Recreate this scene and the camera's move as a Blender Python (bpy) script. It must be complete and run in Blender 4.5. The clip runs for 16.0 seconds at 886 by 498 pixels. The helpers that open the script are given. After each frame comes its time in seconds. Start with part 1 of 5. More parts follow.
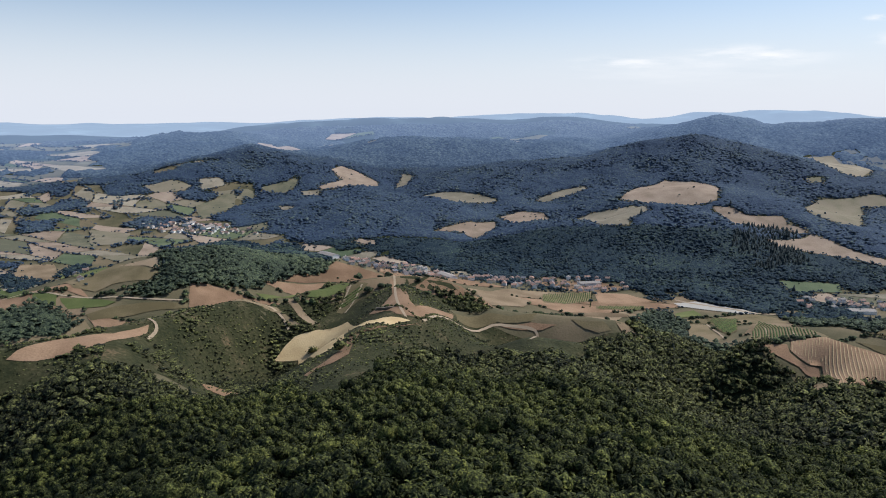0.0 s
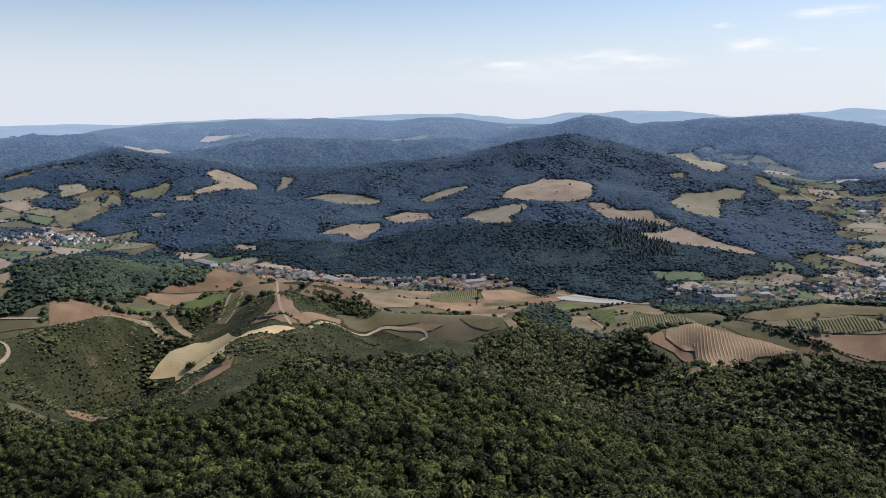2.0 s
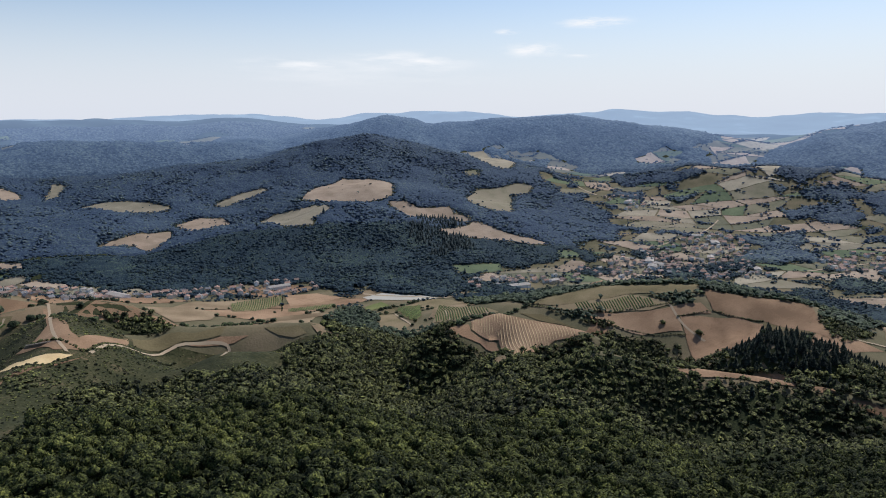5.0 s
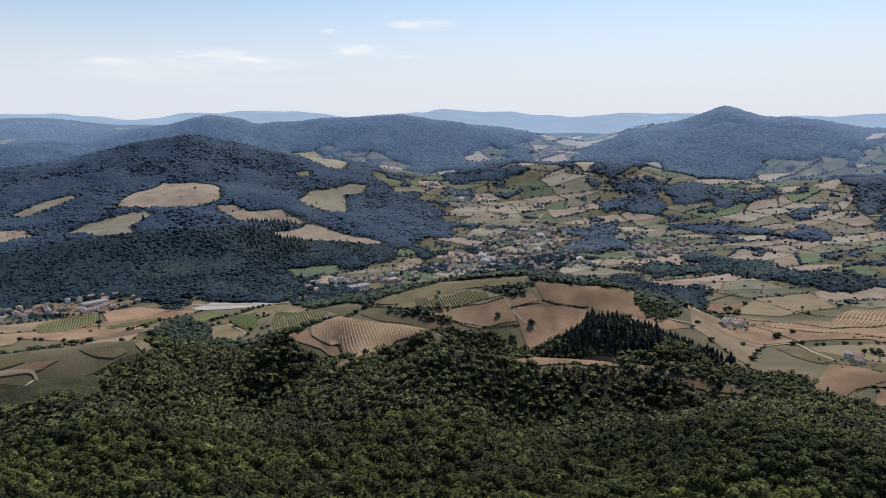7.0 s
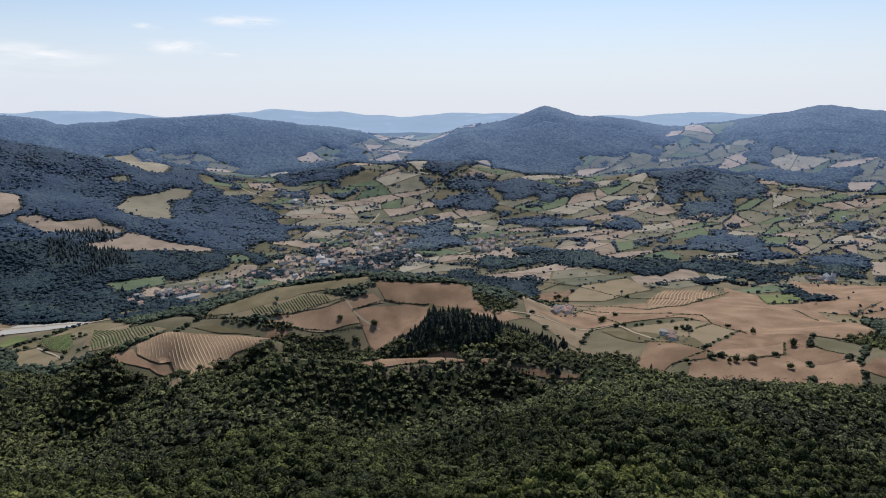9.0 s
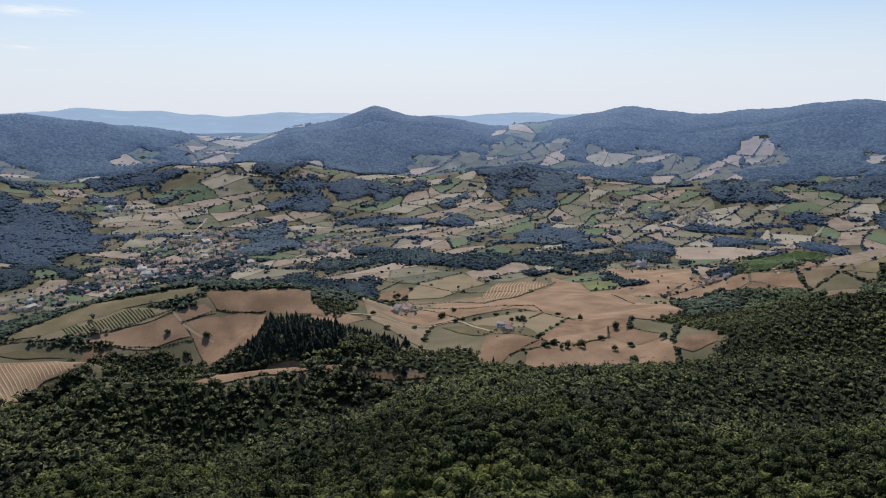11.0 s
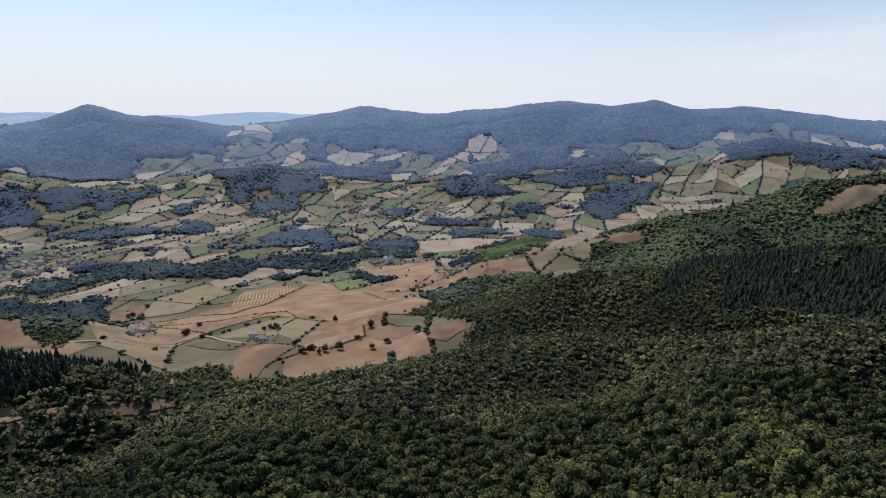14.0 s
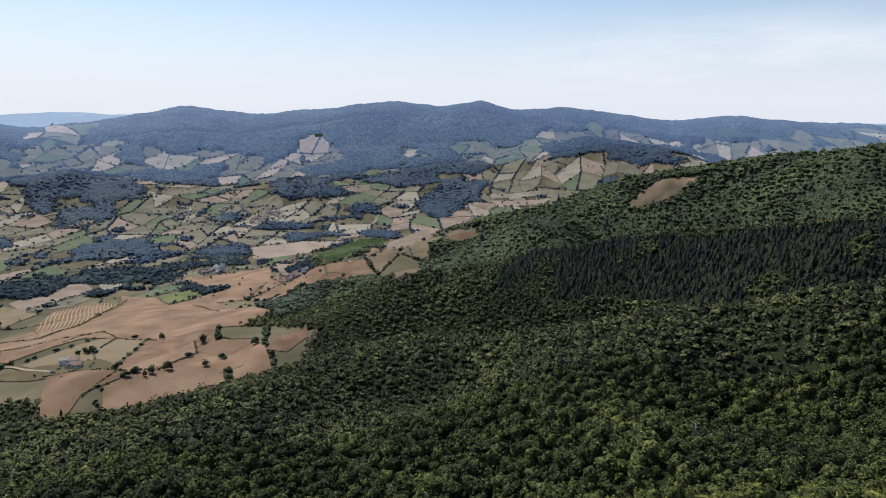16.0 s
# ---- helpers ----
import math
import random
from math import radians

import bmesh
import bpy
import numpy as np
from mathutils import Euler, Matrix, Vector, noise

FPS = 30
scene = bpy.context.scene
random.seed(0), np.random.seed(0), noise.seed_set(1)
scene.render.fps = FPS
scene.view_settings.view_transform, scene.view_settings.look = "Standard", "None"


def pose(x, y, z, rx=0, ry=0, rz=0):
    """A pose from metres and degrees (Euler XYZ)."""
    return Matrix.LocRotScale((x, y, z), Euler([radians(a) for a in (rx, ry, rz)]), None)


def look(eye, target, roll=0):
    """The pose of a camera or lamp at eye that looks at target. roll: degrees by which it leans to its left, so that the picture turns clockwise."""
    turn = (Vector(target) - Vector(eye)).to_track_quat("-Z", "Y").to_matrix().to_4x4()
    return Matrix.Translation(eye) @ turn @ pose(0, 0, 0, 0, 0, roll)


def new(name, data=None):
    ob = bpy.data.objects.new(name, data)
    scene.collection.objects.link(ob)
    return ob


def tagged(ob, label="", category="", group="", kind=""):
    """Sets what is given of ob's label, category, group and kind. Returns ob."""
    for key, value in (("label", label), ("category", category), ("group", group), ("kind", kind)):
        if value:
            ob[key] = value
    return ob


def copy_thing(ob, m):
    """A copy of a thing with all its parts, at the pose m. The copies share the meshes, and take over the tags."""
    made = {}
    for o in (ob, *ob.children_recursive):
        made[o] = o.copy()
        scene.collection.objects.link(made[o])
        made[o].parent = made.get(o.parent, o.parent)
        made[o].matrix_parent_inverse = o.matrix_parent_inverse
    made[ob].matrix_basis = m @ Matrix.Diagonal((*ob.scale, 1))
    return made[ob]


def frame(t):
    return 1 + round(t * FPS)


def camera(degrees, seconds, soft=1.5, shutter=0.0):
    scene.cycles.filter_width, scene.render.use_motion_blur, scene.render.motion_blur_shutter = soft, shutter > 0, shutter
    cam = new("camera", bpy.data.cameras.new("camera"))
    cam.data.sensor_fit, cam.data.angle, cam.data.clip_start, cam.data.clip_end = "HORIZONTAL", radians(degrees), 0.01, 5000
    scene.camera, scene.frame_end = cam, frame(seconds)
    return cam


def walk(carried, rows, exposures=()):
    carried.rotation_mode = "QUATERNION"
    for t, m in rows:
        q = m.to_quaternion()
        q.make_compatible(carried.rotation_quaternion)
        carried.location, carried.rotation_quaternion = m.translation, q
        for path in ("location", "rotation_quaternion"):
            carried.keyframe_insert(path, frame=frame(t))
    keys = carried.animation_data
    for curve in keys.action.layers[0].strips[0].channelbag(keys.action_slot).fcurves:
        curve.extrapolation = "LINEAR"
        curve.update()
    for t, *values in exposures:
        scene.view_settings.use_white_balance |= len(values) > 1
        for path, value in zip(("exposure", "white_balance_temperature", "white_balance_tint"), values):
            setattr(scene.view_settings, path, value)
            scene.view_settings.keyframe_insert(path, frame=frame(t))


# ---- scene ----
cam = camera(64.86, 16.0, soft=1.0)
# t, x, y, z (metres from the first eye), yaw, pitch, roll
ROWS = [
    (0.0, 0.2, -0.3, -0.0, -0.00, -11.02, 0.13),
    (0.5, 0.0, 2.4, -0.4, -2.43, -10.99, 0.06),
    (1.0, -0.1, 4.9, -0.8, -4.71, -10.97, 0.01),
    (1.5, -0.0, 7.3, -1.1, -7.18, -10.94, 0.00),
    (2.0, 0.2, 9.5, -1.5, -9.58, -10.92, -0.01),
    (2.5, 0.4, 11.5, -1.8, -12.18, -10.89, -0.00),
    (3.0, 0.8, 13.5, -2.2, -14.72, -10.89, -0.01),
    (3.5, 1.3, 15.5, -2.5, -17.46, -10.88, -0.01),
    (4.0, 1.8, 17.3, -2.8, -20.08, -10.88, -0.01),
    (6.5, 5.3, 26.5, -4.1, -36.00, -10.87, -0.06),
    (7.0, 6.2, 28.3, -4.4, -39.52, -10.87, -0.03),
    (7.5, 7.2, 30.2, -4.6, -42.86, -10.86, -0.03),
    (8.0, 8.3, 32.0, -4.8, -46.40, -10.88, -0.06),
    (8.5, 9.4, 33.9, -5.0, -49.60, -10.87, -0.08),
    (9.0, 10.6, 35.8, -5.2, -53.05, -10.88, -0.11),
    (11.5, 19.0, 45.1, -6.0, -70.33, -10.90, 0.03),
    (12.0, 21.2, 46.8, -6.2, -73.96, -10.91, 0.04),
    (12.5, 23.7, 48.5, -6.4, -77.29, -10.92, 0.01),
    (13.0, 26.4, 50.0, -6.6, -80.86, -10.91, -0.00),
    (13.5, 29.4, 51.4, -6.8, -84.25, -10.91, 0.01),
    (14.0, 32.8, 52.6, -7.1, -87.79, -10.89, 0.02),
    (14.5, 36.6, 53.6, -7.3, -91.18, -10.87, 0.02),
    (15.0, 40.7, 54.4, -7.6, -94.84, -10.87, 0.03),
    (15.5, 45.3, 55.0, -7.9, -98.03, -10.87, 0.02),
    (16.0, 50.4, 55.2, -8.2, -101.42, -10.85, 0.02),
]
EYE = 330.0
walk(cam, [(t, pose(x, y, EYE + z, 0, 0, yaw) @ pose(0, 0, 0, 90 + pitch) @ pose(0, 0, 0, 0, 0, roll)) for t, x, y, z, yaw, pitch, roll in ROWS],
     [(0, 0.08, 6150, 10), (5, 0.0, 6150, 10), (12, 0.0, 6150, 10), (16, 0.1, 6150, 10)])

# ---- world, sun, exposure ----
SUN_AZ, SUN_EL = 62.0, 51.0          # degrees clockwise from +y, and up
scene.view_settings.exposure = 0.0
world = bpy.data.worlds.new("world")
scene.world = world
world.use_nodes = True
wn, wl = world.node_tree.nodes, world.node_tree.links
wn.clear()
sky = wn.new("ShaderNodeTexSky")
sky.sky_type, sky.sun_disc = "NISHITA", False
sky.sun_elevation, sky.sun_rotation = radians(SUN_EL), radians(SUN_AZ)
sky.altitude, sky.air_density, sky.dust_density, sky.ozone_density = 600, 1.0, 1.2, 2.0
bg = wn.new("ShaderNodeBackground")
bg.inputs["Strength"].default_value = 0.11
wout = wn.new("ShaderNodeOutputWorld")
haze_tc, haze_sep, haze_map, haze_mix = (wn.new("ShaderNodeTexCoord"), wn.new("ShaderNodeSeparateXYZ"), wn.new("ShaderNodeMapRange"), wn.new("ShaderNodeMix"))
haze_mix.data_type = "RGBA"
haze_map.interpolation_type = "SMOOTHERSTEP"
haze_map.inputs["From Min"].default_value, haze_map.inputs["From Max"].default_value = -0.02, 0.23
haze_map.inputs["To Min"].default_value, haze_map.inputs["To Max"].default_value = 0.92, 0.0
wl.new(haze_tc.outputs["Generated"], haze_sep.inputs[0])
wl.new(haze_sep.outputs["Z"], haze_map.inputs["Value"])
wl.new(haze_map.outputs["Result"], haze_mix.inputs["Factor"])
wl.new(sky.outputs["Color"], haze_mix.inputs["A"])
haze_mix.inputs["B"].default_value = (7.0, 7.15, 7.6, 1)


def cloud(below, az, el, wide, flat, amount, grain):
    """A thin cloud streak round one direction of the sky, mixed over what lies below."""
    d = Vector((math.sin(radians(az)) * math.cos(radians(el)), math.cos(radians(az)) * math.cos(radians(el)), math.sin(radians(el)) * flat))
    mul, dist, fall, tex, edge, fac, over = [wn.new("ShaderNode" + k) for k in ("VectorMath", "VectorMath", "MapRange", "TexNoise", "MapRange", "Math", "Mix")]
    mul.operation, dist.operation, fac.operation, over.data_type = "MULTIPLY", "DISTANCE", "MULTIPLY", "RGBA"
    mul.inputs[1].default_value, dist.inputs[1].default_value = (1, 1, flat), d
    wl.new(haze_tc.outputs["Generated"], mul.inputs[0])
    wl.new(mul.outputs[0], dist.inputs[0])
    wl.new(mul.outputs[0], tex.inputs["Vector"])
    wl.new(dist.outputs["Value"], fall.inputs["Value"])
    fall.interpolation_type = "SMOOTHERSTEP"
    fall.inputs["From Min"].default_value, fall.inputs["From Max"].default_value = 0.0, wide
    fall.inputs["To Min"].default_value, fall.inputs["To Max"].default_value = 1.0, 0.0
    tex.inputs["Scale"].default_value, tex.inputs["Detail"].default_value, tex.inputs["Roughness"].default_value = grain, 6, 0.6
    edge.inputs["From Min"].default_value, edge.inputs["From Max"].default_value = 0.42, 0.68
    edge.inputs["To Min"].default_value, edge.inputs["To Max"].default_value = 0.0, amount
    wl.new(tex.outputs["Fac"], edge.inputs["Value"])
    wl.new(edge.outputs["Result"], fac.inputs[0])
    wl.new(fall.outputs["Result"], fac.inputs[1])
    wl.new(fac.outputs[0], over.inputs["Factor"])
    wl.new(below, over.inputs["A"])
    over.inputs["B"].default_value = (8.6, 8.5, 8.4, 1)
    return over.outputs["Result"]


tone = haze_mix.outputs["Result"]
for streak in ((14.5, 3.8, 0.12, 7, 0.9, 12), (22.9, 4.1, 0.13, 6, 1.2, 12), (33.0, 5.0, 0.06, 4, 1.2, 20), (37.7, 7.0, 0.07, 6, 1.3, 17), (30.9, 6.4, 0.025, 4, 1.0, 30), (36.6, 4.6, 0.035, 5, 0.8, 26), (125, 4.2, 0.5, 6, 0.5, 4), (20, 3.2, 0.3, 8, 0.4, 5)):
    tone = cloud(tone, *streak)
wl.new(tone, bg.inputs["Color"])
wl.new(bg.outputs["Background"], wout.inputs["Surface"])
sun = new("sun", bpy.data.lights.new("sun", "SUN"))
sun.data.energy, sun.data.angle, sun.data.color = 3.95, radians(0.55), (1.0, 0.97, 0.92)
sun.matrix_world = look((0, 0, 900), (-math.sin(radians(SUN_AZ)) * math.cos(radians(SUN_EL)), -math.cos(radians(SUN_AZ)) * math.cos(radians(SUN_EL)), 900 - math.sin(radians(SUN_EL))))


# ---- materials ----
def shader(name, rough=0.9, spec=0.2):
    m = bpy.data.materials.new(name)
    m.use_nodes = True
    n, l = m.node_tree.nodes, m.node_tree.links
    b = n["Principled BSDF"]
    b.inputs["Roughness"].default_value = rough
    b.inputs["Specular IOR Level"].default_value = spec
    return m, n, l, b


def haze_glow(n, l, b):
    """Haze painted on the backdrop as bluish emission, growing with its depth."""
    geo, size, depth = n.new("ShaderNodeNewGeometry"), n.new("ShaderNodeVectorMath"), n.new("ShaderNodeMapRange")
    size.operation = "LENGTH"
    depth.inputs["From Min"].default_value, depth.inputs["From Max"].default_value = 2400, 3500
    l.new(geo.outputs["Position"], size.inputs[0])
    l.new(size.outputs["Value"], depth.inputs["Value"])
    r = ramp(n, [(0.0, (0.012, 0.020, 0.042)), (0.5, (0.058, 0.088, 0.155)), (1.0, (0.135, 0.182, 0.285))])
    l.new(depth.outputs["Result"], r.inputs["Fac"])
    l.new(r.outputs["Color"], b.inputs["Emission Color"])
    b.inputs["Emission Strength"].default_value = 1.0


def ramp(n, stops):
    r = n.new("ShaderNodeValToRGB")
    r.color_ramp.elements[0].position, r.color_ramp.elements[0].color = stops[0][0], (*stops[0][1], 1)
    r.color_ramp.elements[1].position, r.color_ramp.elements[1].color = stops[-1][0], (*stops[-1][1], 1)
    for p, c in stops[1:-1]:
        r.color_ramp.elements.new(p).color = (*c, 1)
    return r


def earth(name, stops, scale, fine=0.6, bump=0.5, grain=0.25, random_gain=0.0, rough=0.95):
    """Soil, grass or crop: patches at two scales, with a fine grain."""
    m, n, l, b = shader(name, rough, 0.1)
    pos = n.new("ShaderNodeNewGeometry")
    big, small = n.new("ShaderNodeTexNoise"), n.new("ShaderNodeTexNoise")
    big.inputs["Scale"].default_value, big.inputs["Detail"].default_value = 1 / scale, 6
    small.inputs["Scale"].default_value, small.inputs["Detail"].default_value = fine, 4
    l.new(pos.outputs["Position"], big.inputs["Vector"])
    l.new(pos.outputs["Position"], small.inputs["Vector"])
    r = ramp(n, stops)
    mix = n.new("ShaderNodeMath")
    mix.operation = "MULTIPLY_ADD"
    mix.inputs[1].default_value = grain
    l.new(small.outputs["Fac"], mix.inputs[0])
    sub = n.new("ShaderNodeMath")
    sub.operation = "SUBTRACT"
    sub.inputs[1].default_value = grain / 2
    l.new(big.outputs["Fac"], sub.inputs[0])
    l.new(sub.outputs[0], mix.inputs[2])
    last = mix
    if random_gain:
        info, add = n.new("ShaderNodeObjectInfo"), n.new("ShaderNodeMath")
        add.operation = "MULTIPLY_ADD"
        add.inputs[1].default_value = random_gain
        l.new(info.outputs["Random"], add.inputs[0])
        shift = n.new("ShaderNodeMath")
        shift.operation = "SUBTRACT"
        shift.inputs[1].default_value = random_gain / 2
        l.new(mix.outputs[0], shift.inputs[0])
        l.new(shift.outputs[0], add.inputs[2])
        last = add
    l.new(last.outputs[0], r.inputs["Fac"])
    l.new(r.outputs["Color"], b.inputs["Base Color"])
    bp = n.new("ShaderNodeBump")
    bp.inputs["Strength"].default_value, bp.inputs["Distance"].default_value = bump, 0.6
    l.new(small.outputs["Fac"], bp.inputs["Height"])
    l.new(bp.outputs["Normal"], b.inputs["Normal"])
    return m


def leaves(name, stops, clump=1.1, bump=1.0, depth=1.2, patch=60.0, sheen=0.0, glow=False, gloss=0.12):
    """Foliage: each crown has its own tone, stands of trees drift in hue, leaf clumps give relief and a waxy bloom;
    shade between clumps is painted in.
    """
    m, n, l, b = shader(name, 0.8, gloss)
    geo, tex, fine, stand = n.new("ShaderNodeNewGeometry"), n.new("ShaderNodeTexNoise"), n.new("ShaderNodeTexVoronoi"), n.new("ShaderNodeTexNoise")
    tex.inputs["Scale"].default_value, tex.inputs["Detail"].default_value = clump * 1.1, 5
    fine.inputs["Scale"].default_value, fine.inputs["Detail"].default_value = clump * 0.85, 1.5
    stand.inputs["Scale"].default_value, stand.inputs["Detail"].default_value = 1 / patch, 3
    for x in (tex, fine, stand):
        l.new(geo.outputs["Position"], x.inputs["Vector"])
    info = n.new("ShaderNodeObjectInfo")

    def add(a, ka, c, kc, off):
        u, v = n.new("ShaderNodeMath"), n.new("ShaderNodeMath")
        u.operation = v.operation = "MULTIPLY_ADD"
        u.inputs[1].default_value, u.inputs[2].default_value = ka, off
        l.new(a, u.inputs[0])
        v.inputs[1].default_value = kc
        l.new(c, v.inputs[0])
        l.new(u.outputs[0], v.inputs[2])
        return v.outputs[0]

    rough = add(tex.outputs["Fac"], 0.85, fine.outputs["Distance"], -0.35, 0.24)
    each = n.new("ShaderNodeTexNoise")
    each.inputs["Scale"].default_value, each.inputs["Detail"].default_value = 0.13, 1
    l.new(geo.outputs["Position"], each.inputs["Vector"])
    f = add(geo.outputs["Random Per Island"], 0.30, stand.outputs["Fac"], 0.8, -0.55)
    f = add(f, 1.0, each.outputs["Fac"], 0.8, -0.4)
    # colour follows the relief: hollows between clumps darkened as shade would
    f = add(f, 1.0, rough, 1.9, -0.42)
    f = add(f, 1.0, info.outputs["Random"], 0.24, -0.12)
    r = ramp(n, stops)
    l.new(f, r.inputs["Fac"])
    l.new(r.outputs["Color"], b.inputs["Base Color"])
    bp = n.new("ShaderNodeBump")
    bp.inputs["Strength"].default_value, bp.inputs["Distance"].default_value = bump, depth
    l.new(rough, bp.inputs["Height"])
    l.new(bp.outputs["Normal"], b.inputs["Normal"])
    b.inputs["Sheen Weight"].default_value, b.inputs["Sheen Roughness"].default_value = sheen, 0.5
    b.inputs["Sheen Tint"].default_value = (0.5, 0.68, 1.0, 1)
    # haze over backdrop foliage, put in as emission
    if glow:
        haze_glow(n, l, b)
    return m


def plain(name, colour, rough=0.8, vary=0.25, scale=0.6):
    m, n, l, b = shader(name, rough, 0.3)
    geo, tex, info = n.new("ShaderNodeNewGeometry"), n.new("ShaderNodeTexNoise"), n.new("ShaderNodeObjectInfo")
    tex.inputs["Scale"].default_value, tex.inputs["Detail"].default_value = scale, 5
    l.new(geo.outputs["Position"], tex.inputs["Vector"])
    add = n.new("ShaderNodeMath")
    add.operation = "MULTIPLY_ADD"
    add.inputs[1].default_value = 0.5
    l.new(info.outputs["Random"], add.inputs[0])
    half = n.new("ShaderNodeMath")
    half.operation = "MULTIPLY"
    half.inputs[1].default_value = 0.5
    l.new(tex.outputs["Fac"], half.inputs[0])
    l.new(half.outputs[0], add.inputs[2])
    r = ramp(n, [(0.1, tuple(c * (1 - vary) for c in colour)), (0.9, tuple(min(1, c * (1 + vary)) for c in colour))])
    l.new(add.outputs[0], r.inputs["Fac"])
    l.new(r.outputs["Color"], b.inputs["Base Color"])
    return m


MEADOW = earth("dry_meadow", [(0.3, (0.068, 0.065, 0.034)), (0.5, (0.125, 0.106, 0.060)), (0.7, (0.190, 0.144, 0.088))], 90, 0.5)
# litter and undergrowth, darkened for the shade under the crowns
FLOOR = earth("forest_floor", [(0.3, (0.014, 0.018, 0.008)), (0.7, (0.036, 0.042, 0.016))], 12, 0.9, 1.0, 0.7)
TAN = earth("dry_stubble", [(0.25, (0.158, 0.098, 0.057)), (0.5, (0.235, 0.147, 0.088)), (0.75, (0.326, 0.212, 0.130))], 38, 0.7, grain=0.45, random_gain=0.35)
STRAW = earth("straw_stubble", [(0.3, (0.46, 0.33, 0.17)), (0.7, (0.62, 0.47, 0.26))], 25, 0.9, grain=0.4, random_gain=0.2)
SWATH = earth("straw_rows", [(0.3, (0.31, 0.22, 0.125)), (0.7, (0.42, 0.305, 0.175))], 25, 0.9, grain=0.4)
PALE = earth("cut_hay", [(0.25, (0.146, 0.104, 0.061)), (0.5, (0.211, 0.152, 0.092)), (0.75, (0.291, 0.215, 0.135))], 40, 0.7, grain=0.35, random_gain=0.45)
OLIVE = earth("grazed_pasture", [(0.25, (0.110, 0.088, 0.044)), (0.5, (0.166, 0.131, 0.070)), (0.75, (0.232, 0.175, 0.103))], 40, 0.6, grain=0.35, random_gain=0.55)
# distant crops: greyer and bluer copies, with haze painted into the base colour
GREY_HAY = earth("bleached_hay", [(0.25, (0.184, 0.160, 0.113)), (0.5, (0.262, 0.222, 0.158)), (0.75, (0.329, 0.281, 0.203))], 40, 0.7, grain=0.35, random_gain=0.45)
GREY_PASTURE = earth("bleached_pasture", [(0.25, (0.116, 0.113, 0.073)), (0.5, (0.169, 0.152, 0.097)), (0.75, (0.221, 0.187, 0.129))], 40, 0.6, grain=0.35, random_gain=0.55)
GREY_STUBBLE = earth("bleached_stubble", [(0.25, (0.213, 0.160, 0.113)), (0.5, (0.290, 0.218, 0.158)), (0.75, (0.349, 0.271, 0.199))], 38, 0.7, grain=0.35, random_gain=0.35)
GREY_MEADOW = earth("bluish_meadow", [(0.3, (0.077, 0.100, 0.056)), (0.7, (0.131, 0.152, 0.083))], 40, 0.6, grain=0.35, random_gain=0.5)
GREEN = earth("green_meadow", [(0.3, (0.088, 0.106, 0.036)), (0.7, (0.165, 0.172, 0.066))], 40, 0.6, grain=0.35, random_gain=0.5)
BROWN = earth("bare_earth", [(0.25, (0.13, 0.078, 0.045)), (0.75, (0.29, 0.180, 0.108))], 22, 0.8, grain=0.6, random_gain=0.4)
FELLED = earth("felled_slope", [(0.25, (0.085, 0.072, 0.040)), (0.75, (0.25, 0.170, 0.108))], 26, 0.8, grain=0.6)
HEATH = earth("heath", [(0.3, (0.022, 0.025, 0.011)), (0.5, (0.040, 0.041, 0.018)), (0.66, (0.062, 0.056, 0.027)), (0.82, (0.15, 0.105, 0.060))], 24, 0.4, 1.0, 0.7)
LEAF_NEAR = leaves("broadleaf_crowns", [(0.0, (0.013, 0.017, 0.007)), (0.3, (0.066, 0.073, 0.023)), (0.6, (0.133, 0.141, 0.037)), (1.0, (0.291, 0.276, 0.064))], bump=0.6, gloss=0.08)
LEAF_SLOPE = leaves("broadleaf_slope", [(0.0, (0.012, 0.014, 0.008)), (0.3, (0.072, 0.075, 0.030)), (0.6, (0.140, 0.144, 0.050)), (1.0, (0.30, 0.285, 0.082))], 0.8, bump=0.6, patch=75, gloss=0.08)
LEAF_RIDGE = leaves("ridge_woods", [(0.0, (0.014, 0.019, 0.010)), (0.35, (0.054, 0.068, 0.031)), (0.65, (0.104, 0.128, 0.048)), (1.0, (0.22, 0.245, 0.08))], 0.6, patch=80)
# greens step towards blue with distance: haze painted into the base colours
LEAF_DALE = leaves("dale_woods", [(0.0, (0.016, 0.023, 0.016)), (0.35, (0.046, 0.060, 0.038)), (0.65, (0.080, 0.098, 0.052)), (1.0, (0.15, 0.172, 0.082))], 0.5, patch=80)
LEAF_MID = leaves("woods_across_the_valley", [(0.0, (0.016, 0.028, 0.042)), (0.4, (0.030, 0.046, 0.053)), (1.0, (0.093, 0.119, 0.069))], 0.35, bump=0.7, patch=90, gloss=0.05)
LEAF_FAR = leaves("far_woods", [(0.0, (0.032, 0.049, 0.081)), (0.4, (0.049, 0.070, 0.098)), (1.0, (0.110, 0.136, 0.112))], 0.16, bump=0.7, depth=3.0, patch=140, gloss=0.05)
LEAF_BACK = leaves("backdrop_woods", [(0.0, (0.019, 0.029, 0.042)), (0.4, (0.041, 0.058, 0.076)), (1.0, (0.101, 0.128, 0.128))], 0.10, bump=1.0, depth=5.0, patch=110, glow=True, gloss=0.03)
NEEDLES = leaves("conifer_needles", [(0.0, (0.008, 0.011, 0.009)), (0.45, (0.025, 0.033, 0.024)), (1.0, (0.064, 0.076, 0.046))], 1.2)
# bluer than the near needles, haze put into the colour
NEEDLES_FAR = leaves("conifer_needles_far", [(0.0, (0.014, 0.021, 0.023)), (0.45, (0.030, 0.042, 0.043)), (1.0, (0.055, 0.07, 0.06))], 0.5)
DEADWOOD = plain("weathered_dead_wood", (0.36, 0.32, 0.26), 0.9)
BARK = plain("bark", (0.09, 0.07, 0.05))
